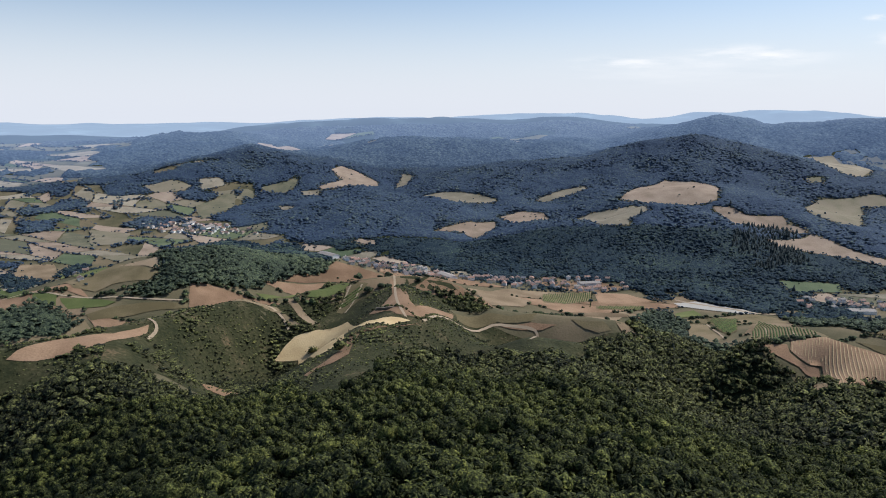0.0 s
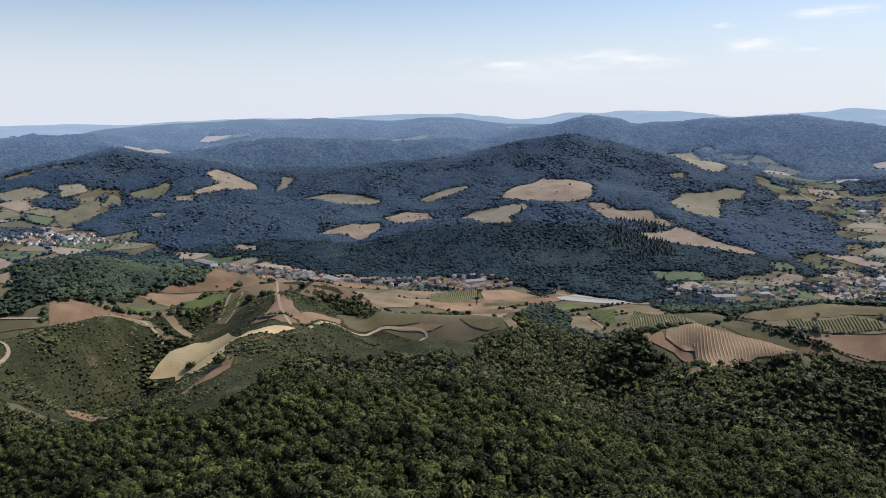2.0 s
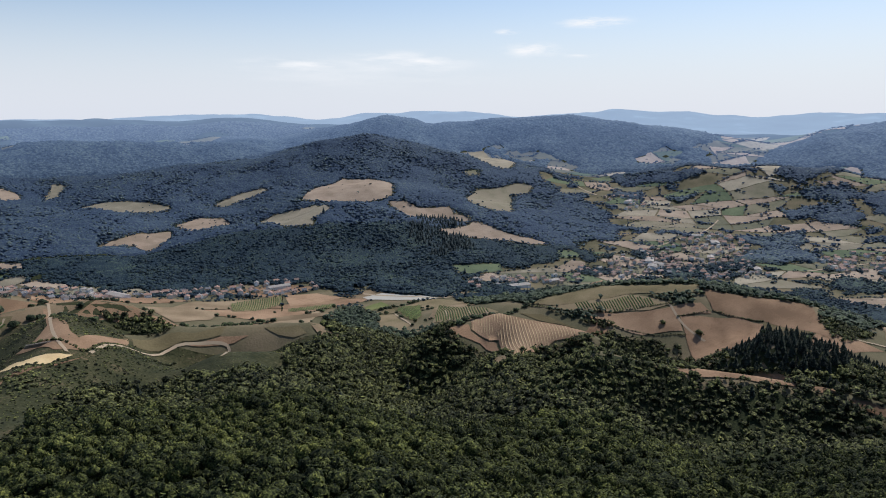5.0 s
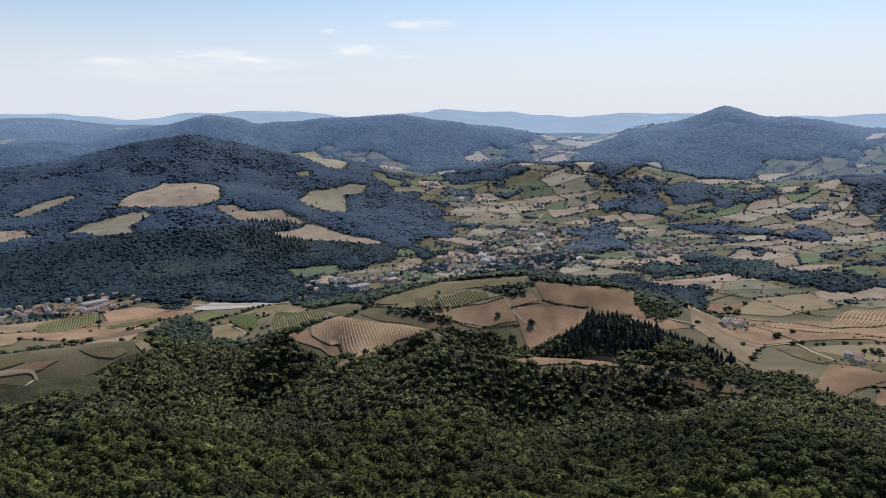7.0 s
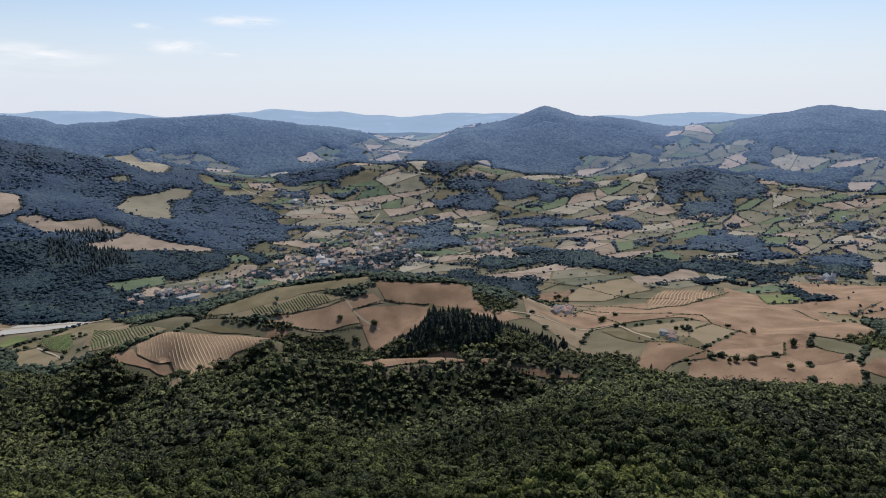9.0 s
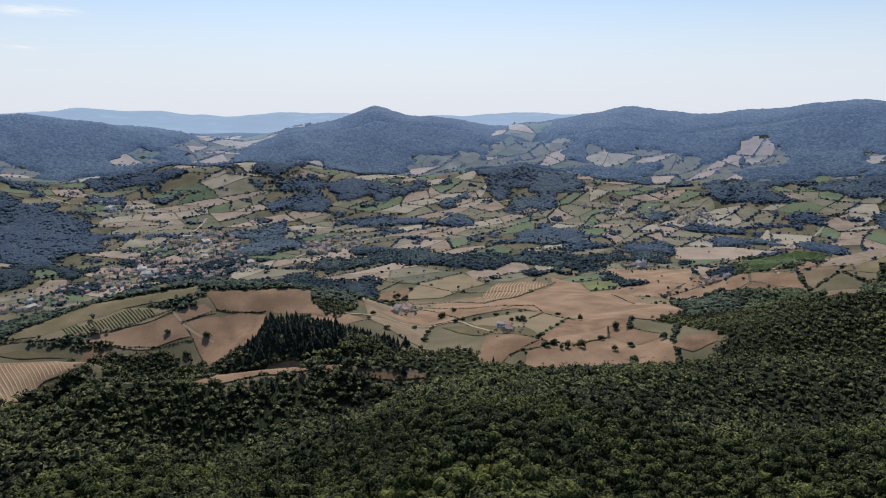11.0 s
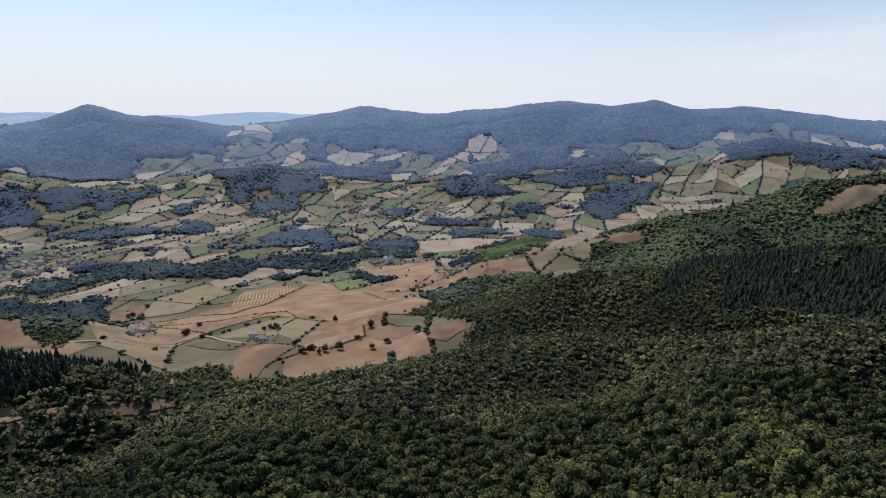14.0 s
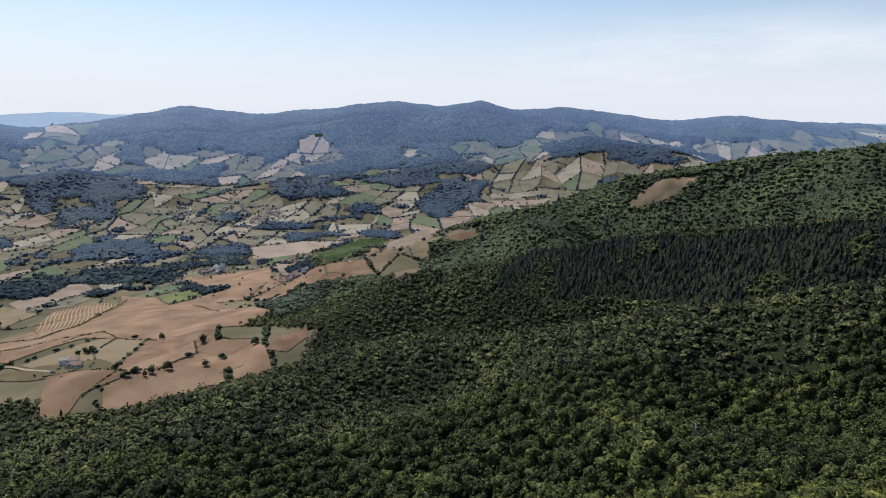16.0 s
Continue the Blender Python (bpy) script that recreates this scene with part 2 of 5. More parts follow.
TILES = plain("clay_roof_tiles", (0.30, 0.185, 0.14), 0.85)
GREYROOF = plain("grey_sheet_roof", (0.27, 0.235, 0.205), 0.7)
ROADSTONE = plain("pale_road_surface", (0.36, 0.33, 0.28), 0.95, 0.15, 0.2)
DIRT = plain("dirt_lane", (0.33, 0.25, 0.165), 0.95, 0.2, 0.3)
GLASS = plain("dark_window", (0.03, 0.035, 0.045), 0.2, 0.2)


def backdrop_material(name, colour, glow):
    """Far hills, with haze painted on as emission: a fixed glow, or one by depth."""
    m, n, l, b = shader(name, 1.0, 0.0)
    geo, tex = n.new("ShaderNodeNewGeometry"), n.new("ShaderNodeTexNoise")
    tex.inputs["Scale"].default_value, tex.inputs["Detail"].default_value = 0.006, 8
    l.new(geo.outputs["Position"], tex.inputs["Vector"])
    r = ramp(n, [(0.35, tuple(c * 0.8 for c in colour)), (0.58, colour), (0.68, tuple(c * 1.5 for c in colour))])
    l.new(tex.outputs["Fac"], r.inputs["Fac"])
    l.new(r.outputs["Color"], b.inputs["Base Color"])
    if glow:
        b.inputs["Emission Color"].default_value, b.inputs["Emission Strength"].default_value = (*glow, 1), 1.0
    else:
        haze_glow(n, l, b)
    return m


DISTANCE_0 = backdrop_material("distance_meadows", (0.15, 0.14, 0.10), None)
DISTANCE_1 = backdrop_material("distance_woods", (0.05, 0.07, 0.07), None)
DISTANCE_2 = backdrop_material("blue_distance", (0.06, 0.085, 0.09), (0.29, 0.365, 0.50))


# ---- the lie of the land ----
# terrain begin
# crest lines: knots of x, y, height; half-width in metres
RIDGES = [
    ("home_top", 330, [(120, -420, 290), (60, -150, 262), (30, 30, 238), (15, 180, 227), (10, 240, 215)]),
    ("tan_spur", 120, [(0, 235, 214), (-32, 325, 199), (-58, 395, 185), (-50, 465, 182), (-30, 545, 178), (-40, 620, 172)]),
    ("back_dome", 70, [(-129, 657, 160), (-103, 672, 164), (-75, 676, 168), (-48, 688, 168), (-14, 690, 167), (9, 690, 162), (32, 679, 151), (47, 663, 142)]),
    ("dome_right", 70, [(9, 630, 145), (47, 638, 143), (90, 644, 142), (137, 635, 141), (160, 620, 142), (179, 594, 134)]),
    ("left_heath", 120, [(-60, 200, 214), (-110, 285, 190), (-200, 365, 184), (-220, 430, 180)]),
    ("nose_end", 95, [(180, 220, 184), (212, 320, 166), (238, 400, 151), (264, 450, 147)]),
    ("near_fill", 90, [(235, 185, 172), (262, 205, 167), (300, 245, 157), (340, 285, 151)]),
    ("heath_crest", 85, [(-291, 406, 186), (-275, 424, 184), (-252, 455, 179), (-223, 508, 177), (-204, 554, 171), (-179, 604, 166), (-151, 622, 155), (-126, 602, 144)]),
    ("near_spur", 105, [(50, 230, 214), (72, 285, 194), (70, 400, 178), (70, 500, 165), (120, 520, 152), (205, 610, 126), (260, 720, 85)]),
    ("left_wood_hill", 200, [(-520, 1030, 90), (-425, 1070, 115), (-360, 1145, 112), (-220, 1180, 85), (-80, 1145, 55)]),
    ("wood_hill_mid", 230, [(-520, 1850, 45), (-400, 1855, 75), (-220, 1885, 102), (-35, 1850, 88), (160, 1720, 30)]),
    ("front_big", 190, [(25, 1780, 20), (230, 1700, 62), (390, 1630, 75), (540, 1690, 108), (640, 1560, 80)]),
    ("front_shelf", 220, [(480, 1980, 115), (700, 1900, 135), (900, 1700, 95)]),
    ("main_hill", 330, [(270, 2285, 150), (490, 2300, 185), (675, 2305, 232), (840, 2300, 256), (1000, 2240, 222), (1130, 2060, 165), (1210, 1850, 110)]),
    ("back_big", 300, [(660, 2990, 220), (960, 2960, 280), (1085, 2840, 318), (1215, 2800, 308), (1380, 2720, 262), (1590, 2540, 195)]),
    ("mid_plateau", 260, [(-440, 2665, 175), (-205, 2740, 222), (35, 2750, 222), (260, 2790, 210), (485, 2810, 210)]),
    ("dark_hill", 230, [(-1020, 2115, 110), (-860, 2295, 160), (-650, 2415, 210), (-435, 2410, 168)]),
    ("back_left", 300, [(-1470, 2670, 155), (-1260, 2785, 205), (-1050, 2890, 243), (-885, 2960, 243), (-725, 2970, 195)]),
    ("stripe_knoll", 75, [(255, 532, 150), (281, 536, 152), (305, 528, 156), (327, 491, 155), (338, 446, 157)]),
    ("stripe_front", 70, [(262, 448, 150), (300, 475, 151)]),
    ("field_hill", 150, [(525, 823, 64), (640, 801, 83), (714, 734, 94), (727, 707, 97), (764, 649, 93), (782, 576, 92), (725, 505, 86)]),
    ("conifer_knoll", 75, [(441, 407, 133), (471, 388, 150), (499, 360, 143), (513, 329, 133)]),
    ("near_ridge", 80, [(269, 348, 184), (297, 344, 175), (332, 332, 167), (366, 311, 163), (393, 284, 161), (418, 255, 159), (436, 223, 158), (451, 191, 153)]),
    ("near_middle", 130, [(130, 80, 226), (240, 120, 207), (305, 185, 178), (385, 205, 160), (440, 262, 136)]),
    ("near_nose", 110, [(70, 70, 236), (125, 135, 226), (180, 220, 184), (250, 295, 163), (300, 345, 150)]),
    ("east_fields", 190, [(760, 250, 72), (900, 300, 60), (1020, 260, 48)]),
    ("cone", 330, [(2450, 1940, 215), (2530, 1800, 270), (2630, 1680, 292), (2725, 1525, 357), (2800, 1400, 315), (2860, 1240, 306), (2900, 1050, 245)]),
    ("pale_spur", 200, [(1710, 1855, 145), (1805, 1620, 160), (1965, 1415, 162), (2080, 1235, 125)]),
    ("back_centre", 300, [(1360, 2720, 292), (1590, 2590, 312), (1785, 2460, 322), (2010, 2280, 282), (2220, 2060, 240)]),
    ("east_tops", 330, [(3105, 910, 285), (3190, 510, 353), (3215, 265, 322), (3175, 65, 337), (3120, -95, 343), (3100, -335, 377), (3065, -550, 355), (3020, -720, 378), (2990, -855, 340)]),
    ("east_tops_end", 300, [(2990, -855, 340), (2960, -1060, 352), (2880, -1300, 318)]),
    ("knoll_a", 150, [(2320, 895, 130), (2370, 750, 150), (2320, 535, 105)]),
    ("knoll_b", 130, [(2320, 160, 95), (2325, 55, 122), (2220, -100, 85)]),
    ("knoll_c", 230, [(2715, -185, 190), (2575, -450, 180), (2430, -620, 155)]),
    ("knoll_d", 230, [(2470, -885, 225), (2310, -1010, 220), (2130, -1140, 190)]),
    ("mid_spur", 150, [(900, 150, 70), (1020, 15, 88), (960, -100, 118), (990, -195, 150), (965, -295, 185)]),
    ("near_crest", 190, [(300, 120, 190), (383, 120, 173), (450, 95, 157), (520, 40, 148), (560, -35, 146), (500, -120, 170)]),
    ("slope_right", 190, [(150, -50, 226), (246, -60, 211), (320, -42, 197), (365, -110, 200), (410, -190, 205), (330, -240, 245)]),
    ("conifer_shoulder", 170, [(800, 30, 100), (900, -110, 126), (840, -225, 156), (740, -350, 196), (540, -430, 235)]),
    ("ridge_right", 200, [(1320, -90, 75), (1280, -160, 105), (1245, -305, 145), (1200, -435, 190), (1120, -590, 235), (995, -680, 260), (845, -720, 282), (600, -820, 305)]),
    ("far_right", 350, [(2780, -1560, 292), (2690, -1750, 315), (2580, -1940, 288), (2480, -2230, 280)]),
    ("far_skyline", 420, [(4600, 300, 318), (4300, 1500, 332), (3700, 2700, 338), (2800, 3700, 338), (1700, 4250, 336), (600, 4400, 330), (-300, 4300, 305)]),
    ("mid_skyline", 300, [(-900, 3500, 270), (-500, 3500, 295), (-150, 3560, 305), (250, 3500, 300), (620, 3450, 315), (900, 3350, 280)]),
]


def base_height(r):
    """The valley floor rises towards the hills on all sides."""
    return np.interp(r, [0, 1500, 2000, 2500, 3000, 3500, 4000, 4850], [0, 0, 28, 92, 160, 205, 236, 256])


def fbm(x, y, scale, octaves=4, seed=0):
    """Smooth value noise, about -1 to 1."""
    out, amp, tot = 0.0, 1.0, 0.0
    for o in range(octaves):
        u, v = x / scale, y / scale
        iu, iv = np.floor(u), np.floor(v)
        fu, fv = u - iu, v - iv
        fu, fv = fu * fu * (3 - 2 * fu), fv * fv * (3 - 2 * fv)

        def cell(a, b):
            s = np.sin(a * 127.1 + b * 311.7 + (seed + o) * 74.7) * 43758.5453
            return 2 * (s - np.floor(s)) - 1

        val = (cell(iu, iv) * (1 - fu) + cell(iu + 1, iv) * fu) * (1 - fv) + (cell(iu, iv + 1) * (1 - fu) + cell(iu + 1, iv + 1) * fu) * fv
        out, tot = out + amp * val, tot + amp
        amp, scale = amp * 0.5, scale * 0.5
    return out / tot * 1.6


def ridge_lift(x, y, crests):
    """Smooth maximum of all crest lines over the valley floor."""
    r = np.hypot(x, y)
    b = base_height(r)
    acc = np.zeros_like(x)
    for (name, w, knots), lift in zip(RIDGES, crests):
        best, up, wsum = np.full(x.shape, 1e12), np.zeros_like(x), np.zeros_like(x)
        for i in range(len(knots) - 1):
            (x0, y0, _), (x1, y1, _) = knots[i], knots[i + 1]
            dx, dy = x1 - x0, y1 - y0
            s = np.clip(((x - x0) * dx + (y - y0) * dy) / (dx * dx + dy * dy), 0, 1)
            d2 = (x - x0 - s * dx) ** 2 + (y - y0 - s * dy) ** 2
            best = np.minimum(best, d2)
            k = 1 / (d2 + 40.0) ** 2
            up, wsum = up + k * (lift[i] + s * (lift[i + 1] - lift[i])), wsum + k
        up = up / wsum
        d = np.sqrt(best) / w
        prof = np.where(d < 3.2, np.exp(-0.85 * d ** 1.7), 0)
        acc = acc + np.maximum(up * prof, 0) ** 6
    return b, acc ** (1 / 6)


CRESTS = [np.array([k[2] - base_height(np.hypot(k[0], k[1])) for k in knots], float) for _, _, knots in RIDGES]
KX = np.array([k[0] for _, _, ks in RIDGES for k in ks], float)
KY = np.array([k[1] for _, _, ks in RIDGES for k in ks], float)
KZ = np.array([k[2] for _, _, ks in RIDGES for k in ks], float)
def height(x, y):
    x, y = np.asarray(x, float), np.asarray(y, float)
    b, lift = ridge_lift(x, y, CRESTS)
    r = np.hypot(x, y)
    rough = np.clip(lift / 60, 0, 1)
    z = b + lift + np.clip((r - 3300) / 600, 0, 1) * (26 * fbm(x, y, 620, 3, 15)) + rough * (6 * fbm(x, y, 170, 3, 3) + 7 * fbm(x, y, 420, 2, 9)) * np.clip(np.hypot(x, y) / 900, 0.25, 1.3) + rough * np.clip((r - 1150) / 500, 0, 1) * np.clip((3000 - r) / 400, 0, 1) * 17 * fbm(x, y, 330, 3, 23)
    return z + 1.2 * fbm(x, y, 60, 3, 5)


for _ in range(9):
    off, i = KZ - height(KX, KY), 0
    for c in CRESTS:
        c += np.clip(off[i:i + len(c)], -40, 40)
        np.maximum(c, 2, out=c)
        i += len(c)

AZ = np.concatenate([np.arange(-46, 146.01, 0.4), np.arange(150, 312, 4.0)])
RR = [0.0, 15.0]
while RR[-1] < 4840:
    RR.append(RR[-1] + max(6.0, RR[-1] * 0.009))
RR = np.array(RR)
GX, GY = RR[:, None] * np.sin(np.radians(AZ))[None], RR[:, None] * np.cos(np.radians(AZ))[None]
GZ = height(GX, GY)


def on_ground(x, y):
    """Height of the built ground sheet."""
    x, y = np.asarray(x, float), np.asarray(y, float)
    r = np.hypot(x, y)
    a = (np.degrees(np.arctan2(x, y)) + 46) % 360 - 46
    i = np.clip(np.searchsorted(RR, r) - 1, 0, len(RR) - 2)
    az = np.append(AZ, AZ[0] + 360)
    gz = np.concatenate([GZ, GZ[:, :1]], 1)
    j = np.clip(np.searchsorted(az, a) - 1, 0, len(az) - 2)
    u, v = (r - RR[i]) / (RR[i + 1] - RR[i]), (a - az[j]) / (az[j + 1] - az[j])
    u = np.clip(u, 0, 1)
    return (gz[i, j] * (1 - v) + gz[i, j + 1] * v) * (1 - u) + (gz[i + 1, j] * (1 - v) + gz[i + 1, j + 1] * v) * u
# terrain end


def mesh_np(name, verts, faces, materials, smooth=True, index=None):
    """A mesh from arrays: faces is one array of triangles or of quads."""
    me = bpy.data.meshes.new(name)
    k = faces.shape[1]
    me.vertices.add(len(verts))
    me.vertices.foreach_set("co", np.ascontiguousarray(verts, np.float32).ravel())
    me.loops.add(faces.size)
    me.loops.foreach_set("vertex_index", np.ascontiguousarray(faces, np.int32).ravel())
    me.polygons.add(len(faces))
    me.polygons.foreach_set("loop_start", np.arange(0, faces.size, k, dtype=np.int32))
    me.polygons.foreach_set("use_smooth", np.full(len(faces), smooth))
    for m in materials:
        me.materials.append(m)
    if index is not None:
        me.polygons.foreach_set("material_index", np.ascontiguousarray(index, np.int32))
    me.update(calc_edges=True)
    return me


def sheet(name, i0, i1, material, label, category):
    na, sub = len(AZ), slice(i0, i1 + 1)
    v = np.stack([GX[sub], GY[sub], GZ[sub]], -1).reshape(-1, 3)
    n = i1 - i0
    a, b = np.meshgrid(np.arange(n), np.arange(na), indexing="ij")
    c = (b + 1) % na
    f = np.stack([a * na + b, (a + 1) * na + b, (a + 1) * na + c, a * na + c], -1).reshape(-1, 4)[:, ::-1]
    return tagged(new(name, mesh_np(name, v, f, [material])), label, category, kind="structure")


cut0, cut1, cut2 = [int(np.searchsorted(RR, k)) for k in (2480, 2960, 3650)]
sheet("ground", 0, cut0, MEADOW, "rolling dry summer meadow ground of hills and valley", "ground")
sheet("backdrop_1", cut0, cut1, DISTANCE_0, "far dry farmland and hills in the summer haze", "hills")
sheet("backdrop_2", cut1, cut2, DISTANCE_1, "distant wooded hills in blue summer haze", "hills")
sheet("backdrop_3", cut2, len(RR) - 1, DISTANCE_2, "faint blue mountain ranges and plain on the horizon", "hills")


# ---- fields ----
from mathutils.geometry import delaunay_2d_cdt

FIELD_MATS = []
FIELDS = []          # outlines, to keep trees and hedges clear of them


def inside(x, y, poly):
    hit = np.zeros(np.shape(x), bool)
    n = len(poly)
    for i in range(n):
        (x0, y0), (x1, y1) = poly[i], poly[(i + 1) % n]
        if y0 == y1:
            continue
        cross = ((y0 > y) != (y1 > y)) & (x < (x1 - x0) * (y - y0) / (y1 - y0) + x0)
        hit ^= cross
    return hit


def lift_at(x, y):
    return 0.2 + np.hypot(x, y) * 0.0004


def drape(outline, step, extra=0.0):
    """Triangles over the ground inside an outline: vertices and faces."""
    pts = []
    for (x0, y0), (x1, y1) in zip(outline, outline[1:] + outline[:1]):
        n = max(1, int(math.hypot(x1 - x0, y1 - y0) / step))
        pts += [(x0 + (x1 - x0) * k / n, y0 + (y1 - y0) * k / n) for k in range(n)]
    p = np.array(pts)
    wob = min(step, 10) * 0.22
    p = p + np.stack([fbm(p[:, 0], p[:, 1], 35, 2, 21), fbm(p[:, 0], p[:, 1], 35, 2, 22)], 1) * wob
    gx, gy = np.meshgrid(np.arange(p[:, 0].min(), p[:, 0].max(), step), np.arange(p[:, 1].min(), p[:, 1].max(), step))
    ok = inside(gx, gy, [tuple(q) for q in p])
    grid = np.stack([gx[ok], gy[ok]], 1)
    both = [Vector(q) for q in np.concatenate([p, grid])]
    v, _, f, _, _, _ = delaunay_2d_cdt(both, [], [list(range(len(p)))], 1, 0.01)
    v = np.array([(q.x, q.y) for q in v])
    z = on_ground(v[:, 0], v[:, 1]) + lift_at(v[:, 0], v[:, 1]) + extra
    return np.column_stack([v, z]), [tuple(q) for q in f]


def field(material, outline, name="field", label="", add=True):
    r = math.hypot(outline[0][0], outline[0][1])
    v, f = drape(outline, max(5.0, r * 0.011) if add else max(8.0, r * 0.012), -0.05 if material.name == "heath" else 0.3 if add else 0.0)
    me = bpy.data.meshes.new(name)
    me.from_pydata(v.tolist(), [], f)
    me.materials.append(material)
    for p in me.polygons:
        p.use_smooth = True
    if add:
        FIELDS.append(outline)
        FIELD_MATS.append(material.name)
    ob = new(name, me)
    return tagged(ob, label or FIELD_LABELS.get(material.name, "dry summer field among hedges"), "field", "fields of the valley")


FIELD_LABELS = {
    "straw_stubble": "pale golden stubble field on the hillside",
    "dry_stubble": "harvested tan stubble field on a slope",
    "cut_hay": "pale dry hay meadow bordered by woods",
    "grazed_pasture": "olive-brown grazed pasture bordered by hedges",
    "green_meadow": "green irrigated meadow among dry fields",
    "felled_slope": "felled forest slope with brown earth and brash",
    "bare_earth": "reddish-brown bare earth patch on the slope",
    "bleached_hay": "pale hay meadow among copses, greyed by painted haze",
    "bleached_pasture": "grazed pasture in the valley, greyed by painted haze",
    "bleached_stubble": "tan stubble field in the valley, paled by painted haze",
    "bluish_meadow": "green meadow in the valley, cooled by painted haze",
    "heath": "dark green heath and bracken on the hilltop",
}
YARD, CLEAR = ROADSTONE, FELLED
VINE, STRIPE = "vines", "swaths"
ROWS_OF = []


def rows_in(outline, angle, space, width, tall, step):
    """Raised strips across a field, as lists of quads: one array of vertices for each strip."""
    c, s = math.cos(radians(angle)), math.sin(radians(angle))
    p = np.array(outline, float)
    u, v = p[:, 0] * c + p[:, 1] * s, -p[:, 0] * s + p[:, 1] * c
    out = []
    for k in np.arange(v.min() + space / 2, v.max(), space):
        a = np.arange(u.min(), u.max(), step)
        bend = k + 3.2 * np.sin(a / 42.0 + k / 70)
        x, y = a * c - bend * s, a * s + bend * c
        ok = inside(x, y, outline)
        if ok.sum() < 3:
            continue
        first, last = np.argmax(ok), len(ok) - np.argmax(ok[::-1])
        x, y = x[first:last], y[first:last]
        z = on_ground(x, y) + lift_at(x, y) + 0.36
        nx, ny = -s * width / 2, c * width / 2
        out.append(np.stack([np.stack([x - nx, y - ny, z - 0.1], 1), np.stack([x - nx * 0.5, y - ny * 0.5, z + tall], 1), np.stack([x + nx * 0.5, y + ny * 0.5, z + tall], 1), np.stack([x + nx, y + ny, z - 0.1], 1)], 1))
    return out


def strip_mesh(name, strips, material):
    vs, fs, base = [], [], 0
    for s in strips:
        n = len(s)
        vs.append(s.reshape(-1, 3))
        i, j = np.meshgrid(np.arange(n - 1), np.arange(3), indexing="ij")
        q = base + i * 4 + j
        fs.append(np.stack([q, q + 1, q + 5, q + 4], -1).reshape(-1, 4))
        base += 4 * n
    return mesh_np(name, np.concatenate(vs), np.concatenate(fs), [material])


plain_field = field


def field(material, outline, name="field", label="", add=True):
    if material == VINE:
        ob = plain_field(OLIVE, outline, "vineyard", "green vineyard rows on a dry slope", add)
        ob["category"] = "vineyard"
        rows = rows_in(outline, ROW_TURN.get(len(ROWS_OF), 70), 3.6, 1.9, 0.8, 9)
        ROWS_OF.append(ob)
        if rows:
            for s in rows:
                new("vine_hedge", strip_mesh("vine_hedge", [s], VINES)).parent = ob
        return ob
    if material == STRIPE:
        ob = plain_field(TAN, outline, "hay_field", "tan mown field with pale curved rows of straw", add)
        near = math.hypot(*outline[0]) < 800
        for s in rows_in(outline, 62 if near else 12, 2.3 if near else 5.5, 0.9 if near else 1.7, 0.12, 5):
            new("swath", strip_mesh("swath", [s], SWATH)).parent = ob
        return ob
    return plain_field(material, outline, name, label, add)


ROW_TURN = {0: 40, 1: 75, 2: 60, 3: 55}
VINES = leaves("vine_leaves", [(0.0, (0.03, 0.05, 0.015)), (0.5, (0.075, 0.11, 0.03)), (1.0, (0.15, 0.19, 0.05))], 0.8)
field(HEATH, [(-420, 330), (-241, 355), (-181, 430), (-121, 430), (-100, 300), (-30, 280), (90, 400), (165, 530), (175, 600), (40, 625), (-60, 640), (-110, 700), (-330, 790), (-560, 740), (-680, 560)])
field(OLIVE, [(-565, 1005), (-517, 1077), (-462, 1023), (-416, 993), (-422, 976), (-476, 977), (-493, 962), (-531, 972)])
field(PALE, [(-500, 1047), (-443, 1058), (-416, 998), (-457, 1022)])
field(PALE, [(-897, 1444), (-828, 1449), (-782, 1382), (-759, 1313), (-849, 1335)])
field(GREEN, [(-782, 1388), (-540, 1086), (-524, 1066), (-533, 1010), (-599, 1071)])
field(GREEN, [(-833, 1272), (-615, 999), (-605, 974), (-626, 972), (-760, 1144)])
field(GREEN, [(-599, 983), (-550, 958), (-529, 921), (-570, 940)])
field(GREEN, [(-538, 946), (-503, 948), (-451, 930), (-460, 916), (-510, 914)])
field(OLIVE, [(-478, 896), (-440, 921), (-416, 928), (-354, 931), (-351, 922), (-399, 907), (-435, 893), (-464, 883)])
field(TAN, [(-269, 408), (-268, 418), (-254, 445), (-228, 463), (-218, 496), (-215, 485), (-216, 476), (-223, 435), (-241, 420), (-254, 412)])
field(OLIVE, [(-186, 594), (-177, 607), (-152, 617), (-128, 600), (-136, 598), (-147, 611), (-169, 604)])
field(GREEN, [(-281, 1014), (-243, 1022), (-222, 1047), (-231, 1028), (-264, 1004)])
field(PALE, [(-149, 633), (-145, 643), (-128, 621), (-114, 604), (-117, 598), (-131, 612), (-146, 632)])
field(VINE, [(-95, 655), (-88, 668), (-74, 664), (-80, 637), (-94, 620), (-100, 626)])
field(GREEN, [(-133, 655), (-100, 670), (-92, 667), (-99, 656), (-118, 644), (-128, 642)])
field(TAN, [(-53, 674), (-49, 674), (-42, 620), (-36, 609), (-22, 542), (9, 625), (8, 591), (-19, 520), (-36, 516), (-61, 563), (-50, 572), (-46, 601)])
field(OLIVE, [(12, 631), (41, 639), (63, 637), (90, 643), (83, 632), (51, 629), (12, 608)])
field(BROWN, [(46, 626), (83, 631), (107, 627), (93, 624), (72, 625)])
